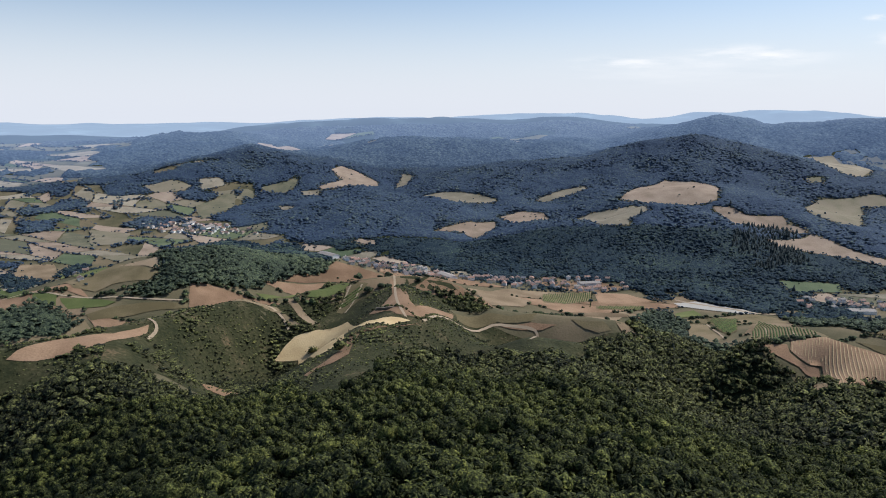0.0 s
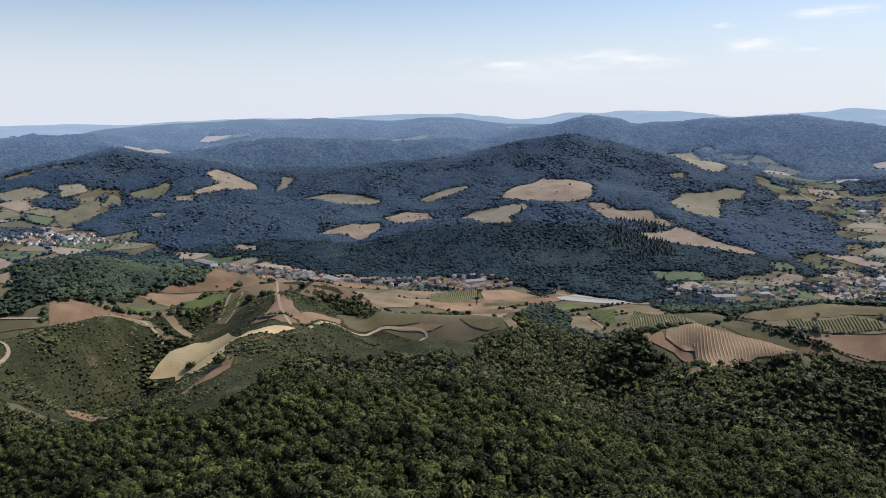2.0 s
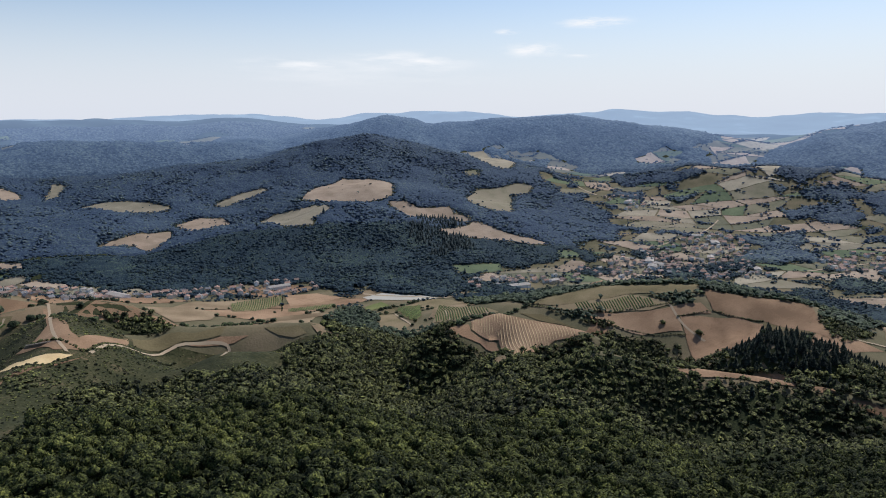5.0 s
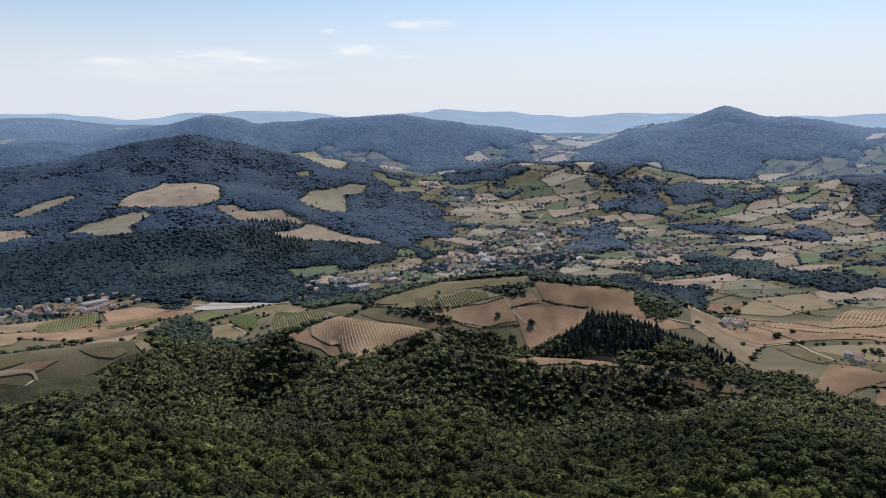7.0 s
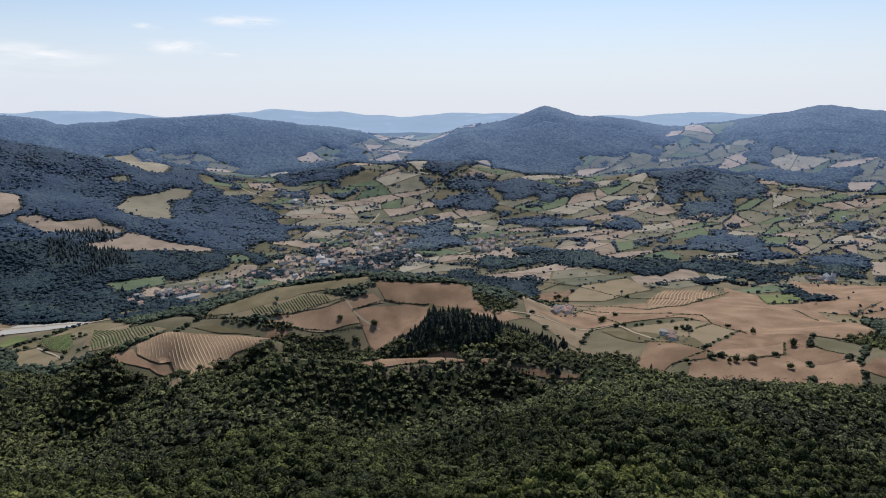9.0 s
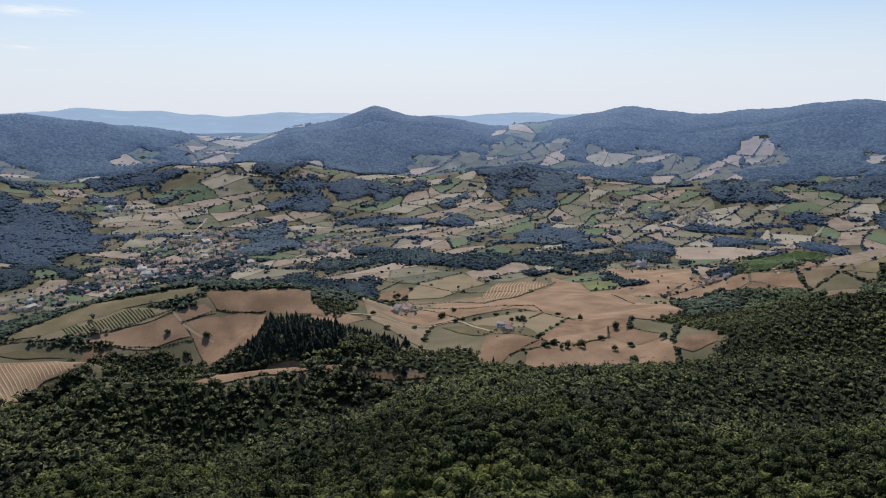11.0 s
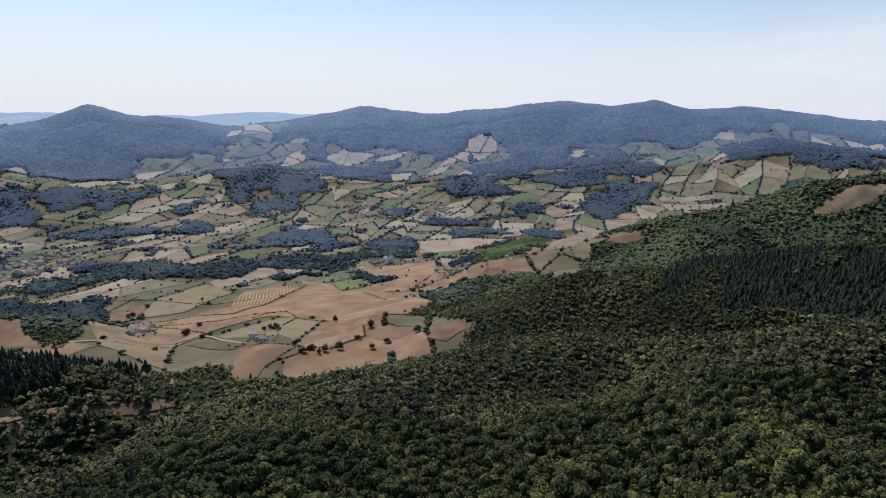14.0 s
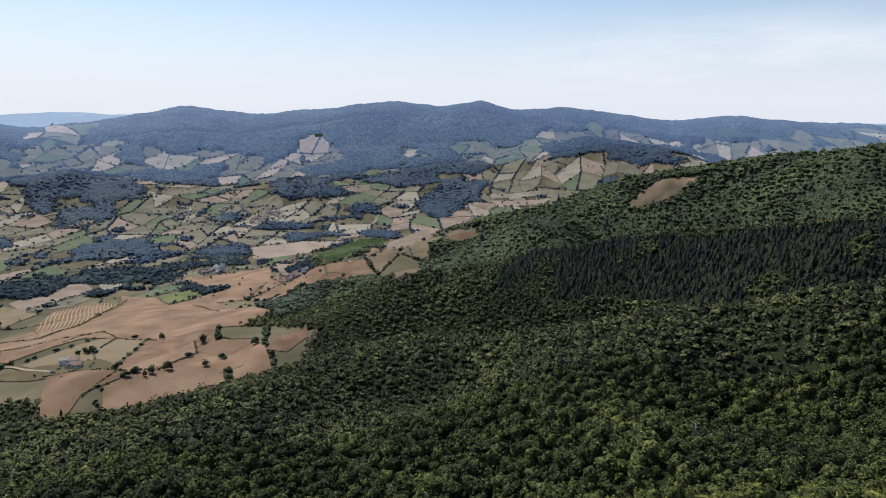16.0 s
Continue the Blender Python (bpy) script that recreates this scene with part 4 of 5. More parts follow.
def crown(rng, level, lumps, cut, sprays=0, small=0.12, large=0.26, domes=0):
    """A lumpy leaf crown of unit size: domes bulge from it as boughs do, sprays add loose leaf clumps standing off it."""
    bm = bmesh.new()
    bmesh.ops.create_icosphere(bm, subdivisions=level, radius=1.0)
    off = Vector((rng.uniform(0, 50), rng.uniform(0, 50), rng.uniform(0, 50)))

    tips = [Vector((rng.gauss(0, 1), rng.gauss(0, 1), rng.gauss(0.3, 0.9))).normalized() for _ in range(domes)]
    gain = [rng.uniform(0.7, 1.25) for _ in tips]

    def reach(n):
        if tips:
            gap, k = min(((n - t).length, g) for t, g in zip(tips, gain))
            return 0.72 + lumps * noise.noise(n * 1.7 + off) + 0.42 * k * math.sqrt(max(0.0, 1 - (gap / 0.62) ** 2))
        return 1 + lumps * noise.noise(n * 1.9 + off) + lumps * 0.8 * noise.noise(n * 4.3 + off)

    for v in bm.verts:
        n = v.co.normalized()
        v.co = n * reach(n) * (0.93 if sprays else 1.0)
        v.co.z *= 0.95
    bmesh.ops.delete(bm, geom=[v for v in bm.verts if v.co.z < cut], context="VERTS")
    for _ in range(sprays):
        n = Vector((rng.gauss(0, 1), rng.gauss(0, 1), rng.gauss(0.45, 0.8))).normalized()
        if n.z < cut:
            n.z = -n.z
        c = n * reach(n) * rng.uniform(0.9, 1.1)
        tilt = (n + Vector((rng.uniform(-1, 1), rng.uniform(-1, 1), rng.uniform(-0.4, 1.0))) * 0.42).normalized()
        u = tilt.orthogonal().normalized()
        w = tilt.cross(u)
        a, s = rng.uniform(0, 6.28), rng.uniform(small, large)
        p = u * math.cos(a) + w * math.sin(a)
        q = tilt.cross(p)
        pts = [c + p * s, c + q * s - p * s * 0.4, c - q * s - p * s * 0.7 - tilt * s * 0.3]
        bm.faces.new([bm.verts.new(t) for t in pts])
    bmesh.ops.triangulate(bm, faces=bm.faces[:])
    bm.verts.index_update()
    v = np.array([q.co for q in bm.verts])
    f = np.array([[q.index for q in p.verts] for p in bm.faces], int)
    bm.free()
    return v, f


def spruce(rng, tiers, sides):
    """A spruce of drooping whorls, unit half-width 0.6."""
    v, f = [], []
    for k in range(tiers):
        z0, z1, r0 = -0.9 + 2.3 * k / tiers, -0.9 + 2.3 * (k + 1.7) / tiers, 0.85 * (1 - k / tiers) + 0.1
        c = len(v)
        for s in range(sides):
            a = 2 * math.pi * (s + rng.random() * 0.6) / sides
            rr = r0 * rng.uniform(0.65, 1.2)
            v.append((rr * math.cos(a), rr * math.sin(a), z0 + rng.uniform(-0.1, 0.1)))
        v.append((0, 0, z1))
        f += [(c + s, c + (s + 1) % sides, c + sides) for s in range(sides)]
    return np.array(v), np.array(f)


def plant(name, x, y, size, variants, material, label, category="trees", squash=1.0, sink=0.35):
    """One mesh of many crowns standing on the ground."""
    rng = np.random.default_rng(len(x))
    z = on_ground(x, y)
    vs, fs, base = [], [], 0
    pick = rng.integers(0, len(variants), len(x))
    for i, (v, f) in enumerate(variants):
        k = np.where(pick == i)[0]
        if not len(k):
            continue
        a = rng.uniform(0, 2 * np.pi, len(k))
        s = size[k]
        c, d = np.cos(a)[:, None], np.sin(a)[:, None]
        w = s[:, None] * rng.uniform(0.85, 1.2, (len(k), 1))
        px = x[k][:, None] + w * (v[None, :, 0] * c - v[None, :, 1] * d)
        py = y[k][:, None] + w * (v[None, :, 0] * d + v[None, :, 1] * c)
        tall = (s * rng.uniform(0.8, 1.3, len(k)) * squash)[:, None]
        pz = z[k][:, None] + tall * (v[None, :, 2] + 1.0 + sink)
        vs.append(np.stack([px, py, pz], -1).reshape(-1, 3))
        fs.append((f[None] + (base + np.arange(len(k)) * len(v))[:, None, None]).reshape(-1, 3))
        base += len(k) * len(v)
    ob = new(name, mesh_np(name, np.concatenate(vs), np.concatenate(fs), [material]))
    return tagged(ob, label, category, kind="stuff")


def scatter(r0, r1, space, a0=-42, a1=142, seed=0):
    """A jittered lattice of places in a stretch of the plan."""
    rng = np.random.default_rng(seed)
    n = int(r1 / space) + 1
    gx, gy = np.meshgrid(np.arange(-n, n + 1) * space, np.arange(-n, n + 1) * space)
    gx, gy = gx.ravel() + rng.uniform(-0.48, 0.48, gx.size) * space, gy.ravel() + rng.uniform(-0.48, 0.48, gy.size) * space
    r, a = np.hypot(gx, gy), np.degrees(np.arctan2(gx, gy))
    ok = (r >= r0) & (r < r1) & (a > a0) & (a < a1)
    return gx[ok], gy[ok]


prng = random.Random(4)
CROWN_T = [crown(prng, 3, 0.35, -0.5, 520, 0.05, 0.13, 26) for _ in range(6)]
CROWN_A = [crown(prng, 1, 0.45, -0.5, 58, 0.09, 0.22, 9) for _ in range(12)]
CROWN_B = [crown(prng, 2, 0.7, -0.15) for _ in range(8)]
CROWN_S = [crown(prng, 1, 0.5, -0.3, 11, 0.18, 0.36, 7) for _ in range(10)]
CROWN_C = [crown(prng, 1, 0.7, -0.4) for _ in range(8)]
SPRUCE = [spruce(prng, 5, 7) for _ in range(5)]
SPRUCE_FAR = [spruce(prng, 2, 5) for _ in range(4)]
nrng = np.random.default_rng(8)


def spruces_at(x, y):
    """Ragged conifer plantations, broken by broadleaf clumps."""
    u, v = wander(x, y, 0.6)
    return in_any(u, v, CONIFER_BOXES) & (np.hypot(x, y) > 430) & (fbm(x, y, 48, 3, 90) > np.where((np.arctan2(x, y) > 1.5) & (np.hypot(x, y) > 780), -0.12, -0.75))


def forest(r0, r1, space, size, seed, a0=-42, a1=142):
    x, y = scatter(r0, r1, space, a0, a1, seed)
    if r1 < 940:
        u, v = scatter(r0, r1, space, a0, a1, seed + 20)
        g = np.hypot(on_ground(u + 6, v) - on_ground(u - 6, v), on_ground(u, v + 6) - on_ground(u, v - 6)) / 12
        steep = g > 0.48
        x, y = np.concatenate([x, u[steep]]), np.concatenate([y, v[steep]])
    ok = wooded(x, y)
    x, y = x[ok], y[ok]
    ok = ~in_any(x, y, FIELD_BOXES)
    x, y = x[ok], y[ok]
    dark = spruces_at(x, y)
    x, y = x[~dark], y[~dark]
    s = size * np.clip(1.25 - (np.hypot(x, y) - 130) / 400, 1, 1.2) * nrng.uniform(0.55, 1.3, len(x)) * (1 + 0.3 * fbm(x, y, 70, 2, 44))
    return x, y, s


def stand(name, r0, r1, space, size, variants, material, label, seed, squash=1.0, sink=0.35, a0=-42, a1=142):
    x, y, s = forest(r0, r1, space, size, seed, a0, a1)
    return plant(name, x, y, s, variants, material, label, "forest", squash, sink)


# the trees that stand nearest are things of their own
def tree_kind(v, f, material, tall):
    root = new("broadleaf_tree")
    w = v * 1.0
    w[:, 2] = (w[:, 2] + 1.35) * tall
    part = new("crown", mesh_np("crown", w, f, [material], smooth=True))
    part.parent = root
    bm = bmesh.new()
    bmesh.ops.create_cone(bm, cap_ends=False, segments=7, radius1=0.075, radius2=0.04, depth=1.2)
    bmesh.ops.translate(bm, verts=bm.verts[:], vec=(0, 0, 0.55))
    for k in range(3):
        limb = bmesh.ops.create_cone(bm, cap_ends=False, segments=5, radius1=0.035, radius2=0.012, depth=0.8)["verts"]
        bmesh.ops.transform(bm, verts=limb, matrix=pose(0, 0, 1.0, 0, 0, 120 * k) @ pose(0.2, 0, 0.25, 0, 38, 0))
    me = bpy.data.meshes.new("trunk")
    bm.to_mesh(me)
    bm.free()
    me.materials.append(BARK)
    trunk = new("trunk", me)
    trunk.parent = root
    return tagged(root, "leafy broadleaf tree with a rounded green crown", "tree", "trees of the near forest")


x, y, s = forest(95, 370, 4.6, 2.9, 1)
order = np.argsort(np.hypot(x - 30, y - 30) + 1e3 * (np.hypot(x - 30, y - 30) < 195))
first = order[:280]
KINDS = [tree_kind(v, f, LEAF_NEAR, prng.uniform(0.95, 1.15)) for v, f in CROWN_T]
for n, i in enumerate(first):
    m = pose(x[i], y[i], float(on_ground(x[i], y[i])) - 0.2, 0, 0, prng.uniform(0, 360))
    ob = KINDS[n] if n < len(KINDS) else copy_thing(KINDS[n % len(KINDS)], m)
    ob.matrix_basis = m @ Matrix.Diagonal((s[i], s[i], s[i] * prng.uniform(0.85, 1.2), 1))
rest = order[280:]
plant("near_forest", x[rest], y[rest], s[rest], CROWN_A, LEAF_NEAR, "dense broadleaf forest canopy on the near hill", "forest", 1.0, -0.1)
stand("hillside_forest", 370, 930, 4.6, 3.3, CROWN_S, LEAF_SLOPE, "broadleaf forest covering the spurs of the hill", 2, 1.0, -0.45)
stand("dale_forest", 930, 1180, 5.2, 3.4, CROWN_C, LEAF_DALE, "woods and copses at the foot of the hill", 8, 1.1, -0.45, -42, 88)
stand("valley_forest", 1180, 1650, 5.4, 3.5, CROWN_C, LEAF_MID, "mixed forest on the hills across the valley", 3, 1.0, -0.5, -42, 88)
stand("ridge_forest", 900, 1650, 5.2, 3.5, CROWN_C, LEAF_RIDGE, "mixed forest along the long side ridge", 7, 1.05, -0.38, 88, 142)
stand("far_forest", 1650, 2480, 7.6, 4.2, CROWN_C, LEAF_FAR, "far wooded hillsides, green turned bluish by painted haze", 4, 0.9, -0.45)


def canopy(name, x0, x1, y0, y1, step, r0, r1, top, material, label, a0=-44, a1=144):
    """A closed canopy of far woods, uneven as the tree tops are, coming down to the ground at its edges."""
    gx, gy = np.meshgrid(np.arange(x0, x1, step), np.arange(y0, y1, step), indexing="ij")
    gx, gy = gx + nrng.uniform(-0.35, 0.35, gx.shape) * step, gy + nrng.uniform(-0.35, 0.35, gx.shape) * step
    flat = (gx.ravel(), gy.ravel())
    r, a = np.hypot(*flat), np.degrees(np.arctan2(*flat))
    ok = (r > r0) & (r < r1) & (a > a0) & (a < a1)
    ok[ok] = wooded(flat[0][ok], flat[1][ok]) & ~in_any(flat[0][ok], flat[1][ok], FIELD_BOXES)
    ok = ok.reshape(gx.shape)
    n, m = gx.shape
    i, j = np.where(ok[:-1, :-1] & ok[1:, :-1] & ok[:-1, 1:] & ok[1:, 1:])
    f = np.stack([i * m + j, (i + 1) * m + j, (i + 1) * m + j + 1, i * m + j + 1], 1)
    count = np.bincount(f.ravel(), minlength=n * m)
    z = on_ground(*flat) + np.where(count == 4, top * nrng.uniform(0.55, 1.25, n * m) * (1 + 0.3 * fbm(flat[0], flat[1], 80, 2, 44)), 0.3)
    used, inv = np.unique(f, return_inverse=True)
    v = np.stack([flat[0], flat[1], z], 1)[used]
    return tagged(new(name, mesh_np(name, v, inv.reshape(-1, 4), [material])), label, "forest", kind="stuff")


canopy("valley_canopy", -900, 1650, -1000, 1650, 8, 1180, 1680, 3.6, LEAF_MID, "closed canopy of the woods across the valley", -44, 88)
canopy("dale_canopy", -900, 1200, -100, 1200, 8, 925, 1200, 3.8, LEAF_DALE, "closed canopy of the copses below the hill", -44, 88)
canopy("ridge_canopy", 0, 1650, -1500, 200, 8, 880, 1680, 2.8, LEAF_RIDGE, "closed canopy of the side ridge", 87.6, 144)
canopy("far_canopy", -1500, 2500, -1500, 2500, 8, 1650, 2510, 5.5, LEAF_FAR, "far wooded hillsides, green turned bluish by painted haze")
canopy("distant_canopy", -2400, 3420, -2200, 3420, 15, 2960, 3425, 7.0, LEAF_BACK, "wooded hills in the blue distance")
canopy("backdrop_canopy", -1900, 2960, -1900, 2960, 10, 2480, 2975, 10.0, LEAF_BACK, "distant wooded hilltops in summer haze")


def conifers(name, r0, r1, space, size, variants, material, label, seed):
    x, y = scatter(r0, r1, space, seed=seed)
    ok = spruces_at(x, y) | (wooded(x, y) & (nrng.random(len(x)) < 0.006))
    x, y = x[ok], y[ok]
    ok = ~in_any(x, y, FIELD_BOXES)
    x, y = x[ok], y[ok]
    return plant(name, x, y, size * nrng.uniform(0.5, 1.35, len(x)), variants, material, label, "conifers", 0.85, -0.2)


conifers("conifer_stand", 370, 1000, 4.0, 3.0, SPRUCE, NEEDLES, "dark green conifer plantation on the slope", 11)
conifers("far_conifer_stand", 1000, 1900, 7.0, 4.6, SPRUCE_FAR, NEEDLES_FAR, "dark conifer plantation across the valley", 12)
# shrubs of the heath, thick in the hollow
HOLLOW = [(-202, 530), (-190, 560), (-178, 585), (-150, 600), (-125, 560), (-128, 520), (-150, 470), (-172, 440), (-200, 470)]
hx, hy = scatter(200, 800, 3.3, seed=9)
free = [k for k in range(len(FIELDS)) if FIELD_MATS[k] not in ("heath", "bare_earth")]
bare = in_any(hx, hy, boxed([FIELDS[k] for k in free]))
on_heath = ~bare & in_any(hx, hy, boxed([o for o, k in zip(FIELDS, FIELD_MATS) if k == "heath"])) & ((fbm(hx, hy, 30, 3, 12) > -0.5) | inside(hx, hy, HOLLOW))
hx, hy = hx[on_heath], hy[on_heath]
plant("heath_shrubs", hx, hy, nrng.uniform(0.5, 1.3, len(hx)) * np.where(inside(hx, hy, HOLLOW), 1.9, np.where(hx < -110, 1.35, 0.75)) * (1 + 1.1 * np.clip(fbm(hx, hy, 45, 2, 13), -0.4, 1)), CROWN_C, LEAF_SLOPE, "low broom and juniper shrubs on the heath", "shrubs", 0.8, -0.5)


# ---- villages ----
def box_mesh(bm, x0, x1, y0, y1, z0, z1):
    p = [bm.verts.new(c) for c in ((x0, y0, z0), (x1, y0, z0), (x1, y1, z0), (x0, y1, z0), (x0, y0, z1), (x1, y0, z1), (x1, y1, z1), (x0, y1, z1))]
    for q in ((0, 3, 2, 1), (4, 5, 6, 7), (0, 1, 5, 4), (1, 2, 6, 5), (2, 3, 7, 6), (3, 0, 4, 7)):
        bm.faces.new([p[k] for k in q])


def part(name, bm, material, parent, label=""):
    bmesh.ops.recalc_face_normals(bm, faces=bm.faces[:])
    me = bpy.data.meshes.new(name)
    bm.to_mesh(me)
    bm.free()
    me.materials.append(material)
    ob = new(name, me)
    ob.parent = parent
    return tagged(ob, label) if label else ob


def house(w, d, h, pitch, wall, roof, name="house", label="", chimney=True):
    """A gabled house: walls up to the gables, an overhanging tiled roof, a chimney, shuttered windows and a door."""
    root = new(name)
    tagged(root, label, "house" if name == "house" else "building", "houses of the villages")
    bm = bmesh.new()
    rise = d / 2 * pitch
    pts = [(-d / 2, 0), (d / 2, 0), (d / 2, h), (0, h + rise), (-d / 2, h)]
    a, b = [bm.verts.new((-w / 2, y, z)) for y, z in pts], [bm.verts.new((w / 2, y, z)) for y, z in pts]
    bm.faces.new(a)
    bm.faces.new(b[::-1])
    for i in range(5):
        bm.faces.new((a[i], b[i], b[(i + 1) % 5], a[(i + 1) % 5]))
    bmesh.ops.translate(bm, verts=bm.verts[:], vec=(0, 0, -1.5))
    part("wall", bm, wall, root)
    bm = bmesh.new()
    o, t = 0.5, 0.25
    ya, za = d / 2 + o, h - o * pitch
    for s in (-1, 1):
        q = [(-w / 2 - o, s * ya, za), (w / 2 + o, s * ya, za), (w / 2 + o, 0, h + rise), (-w / 2 - o, 0, h + rise)]
        low, up = [bm.verts.new((x, y, z - 1.48)) for x, y, z in q], [bm.verts.new((x, y, z - 1.48 + t)) for x, y, z in q]
        bm.faces.new(low)
        bm.faces.new(up[::-1])
        for i in range(4):
            bm.faces.new((low[i], low[(i + 1) % 4], up[(i + 1) % 4], up[i]))
    cover = part("roof", bm, roof, root)
    if chimney:
        bm = bmesh.new()
        box_mesh(bm, w * 0.3, w * 0.3 + 0.8, -0.4, 0.4, h + rise - 2.2, h + rise - 0.5)
        part("chimney", bm, wall, cover)
    for s in (-1, 1):
        for k in (-0.3, 0.3):
            bm = bmesh.new()
            box_mesh(bm, k * w - 0.55, k * w + 0.55, s * d / 2 - 0.05, s * d / 2 + 0.05, h * 0.55 - 1.5, h * 0.55 + 0.1)
            part("window", bm, GLASS, root)
    return root


hrng = random.Random(12)
PLASTERS = [plain("cream_render", (0.66, 0.61, 0.52), 0.9), plain("ochre_render", (0.52, 0.42, 0.31), 0.9), plain("white_render", (0.80, 0.78, 0.73), 0.9)]
ROOFS = [TILES, plain("brown_roof_tiles", (0.25, 0.17, 0.14), 0.85), plain("slate_roof", (0.13, 0.13, 0.14), 0.7)]
HOUSES = [house(hrng.uniform(8.5, 13), hrng.uniform(7, 9), hrng.uniform(4.5, 7), hrng.uniform(0.45, 0.6), PLASTERS[i % 3], (ROOFS + [GREYROOF])[(0, 1, 0, 1, 2, 3, 0, 1)[i]],
          label=("ochre rendered village house with a clay tile roof", "brown-roofed plaster house in the village", "white rendered house under clay roof tiles", "small plaster house with a brown tile roof",
                 "rendered house with a slate roof", "white village house under a pale grey roof", "plastered farmhouse with a clay roof", "ochre house with a brown tiled roof")[i]) for i in range(8)]
SHEDS = [house(42, 18, 6, 0.22, PLASTERS[2], GREYROOF, "warehouse", "long pale industrial shed with a grey sheet roof", False),
         house(26, 14, 5, 0.3, PLASTERS[0], GREYROOF, "barn", "farm barn with a grey metal roof", False)]
VILLAGES = [
    (45, [(-808, 1811), (-727, 1833), (-566, 1795), (-437, 1692), (-504, 1684), (-683, 1716)]),
    (50, [(-203, 1200), (-181, 1515), (-76, 1429), (7, 1338), (16, 1211), (-83, 1189), (-160, 1175)]),
    (45, [(17, 1282), (185, 1339), (333, 1353), (366, 1267), (224, 1240), (98, 1221)]),
    (50, [(595, 1179), (660, 1209), (777, 1186), (912, 1210), (1009, 1211), (1116, 1194), (1063, 1084), (867, 1115), (708, 1122), (620, 1139)]),
    (110, [(1025, 1229), (1215, 1278), (1405, 1298), (1394, 1190), (1251, 1052), (1205, 965), (1087, 1006), (1017, 1124)]),
    (30, [(1382, 1006), (1519, 1004), (1550, 930), (1465, 864), (1337, 913)]),
    (14, [(1339, 1681), (1464, 1666), (1439, 1561), (1311, 1567)]),
    (45, [(2108, 490), (2218, 330), (2111, 147), (2010, 32), (1959, 201), (2038, 424)]),
    (6, [(1299, 105), (1254, 54), (1228, 82)]),
    (7, [(829, 476), (1000, 528), (939, 489), (828, 468)]),
    (6, [(1494, 272), (1521, 223), (1463, 225)]),
    (6, [(-747, 1373), (-555, 1071), (-512, 992), (-539, 996)]),
    (4, [(65, 642), (130, 1059), (151, 1067), (92, 640), (71, 638)]),
    (3, [(828, 317), (827, 298), (791, 287)]),
]
USED = []
ready = set()


def settle(kind, x, y, turn):
    m = pose(x, y, float(on_ground(x, y)) + 1.2, 0, 0, turn)
    if kind.name in ready:
        return copy_thing(kind, m)
    ready.add(kind.name)
    kind.matrix_basis = m
    return kind


def plan_village(count, outline, gap):
    """Places for the houses of one village, set along its street."""
    xs, ys = [p[0] for p in outline], [p[1] for p in outline]
    (xa, ya), (xb, yb) = outline[0], outline[len(outline) // 2]
    along = math.degrees(math.atan2(yb - ya, xb - xa))
    tries, made = 0, 0
    while made < count and tries < 4000:
        tries += 1
        px, py = hrng.uniform(min(xs), max(xs)), hrng.uniform(min(ys), max(ys))
        if not inside(np.array(px), np.array(py), outline) or any(abs(px - u) + abs(py - v) < gap for u, v in USED):
            continue
        USED.append((px, py))
        kind = SHEDS[hrng.randrange(2)] if hrng.random() < 0.03 else HOUSES[hrng.randrange(8)]
        PLOTS.append((math.hypot(px, py), px, py, kind, along + hrng.choice((0, 90)) + hrng.uniform(-12, 12)))
        made += 1


PLOTS = []
for count, outline in VILLAGES:
    plan_village(round(count * 1.25), outline, 14)
PLOTS.sort(key=lambda q: q[0])
for _, px, py, kind, turn in PLOTS[:285]:
    settle(kind, px, py, turn)
for kind in HOUSES + SHEDS:
    if kind.name not in ready:
        settle(kind, *PLOTS[284][1:3], 0)
# the houses too far off to tell apart, by material
far = {}
for _, px, py, kind, turn in PLOTS[285:]:
    m = pose(px, py, float(on_ground(px, py)) + 1.2, 0, 0, turn)
    for piece in kind.children:
        k = far.setdefault(piece.data.materials[0].name, (piece.data.materials[0], [], []))
        base = len(k[1])
        k[1].extend(tuple(m @ v.co) for v in piece.data.vertices)
        k[2].extend(tuple(base + q for q in p.vertices) for p in piece.data.polygons)
slots, verts, faces, index = [], [], [], []
for material, v, f in far.values():
    faces += [tuple(len(verts) + q for q in p) for p in f]
    verts += v
    index += [len(slots)] * len(f)
    slots.append(material)
me = bpy.data.meshes.new("far_houses")
me.from_pydata(verts, [], faces)
for material in slots:
    me.materials.append(material)
me.polygons.foreach_set("material_index", index)
tagged(new("far_houses", me), "small pale houses of the far villages", "houses", kind="stuff")
# gardens: trees between the houses
gx = np.array([u + hrng.uniform(-26, 26) for u, v in USED for _ in range(5)])
gy = np.array([v + hrng.uniform(-26, 26) for u, v in USED for _ in range(5)])
hxy = np.array(USED)
free = np.array([np.min(np.abs(hxy - (a, c)).sum(1)) > 11 for a, c in zip(gx, gy)])
plant("garden_trees", gx[free], gy[free], nrng.uniform(1.2, 3.0, int(free.sum())), CROWN_C, LEAF_MID, "dark garden trees among the village houses", "trees", 1.0, -0.4)

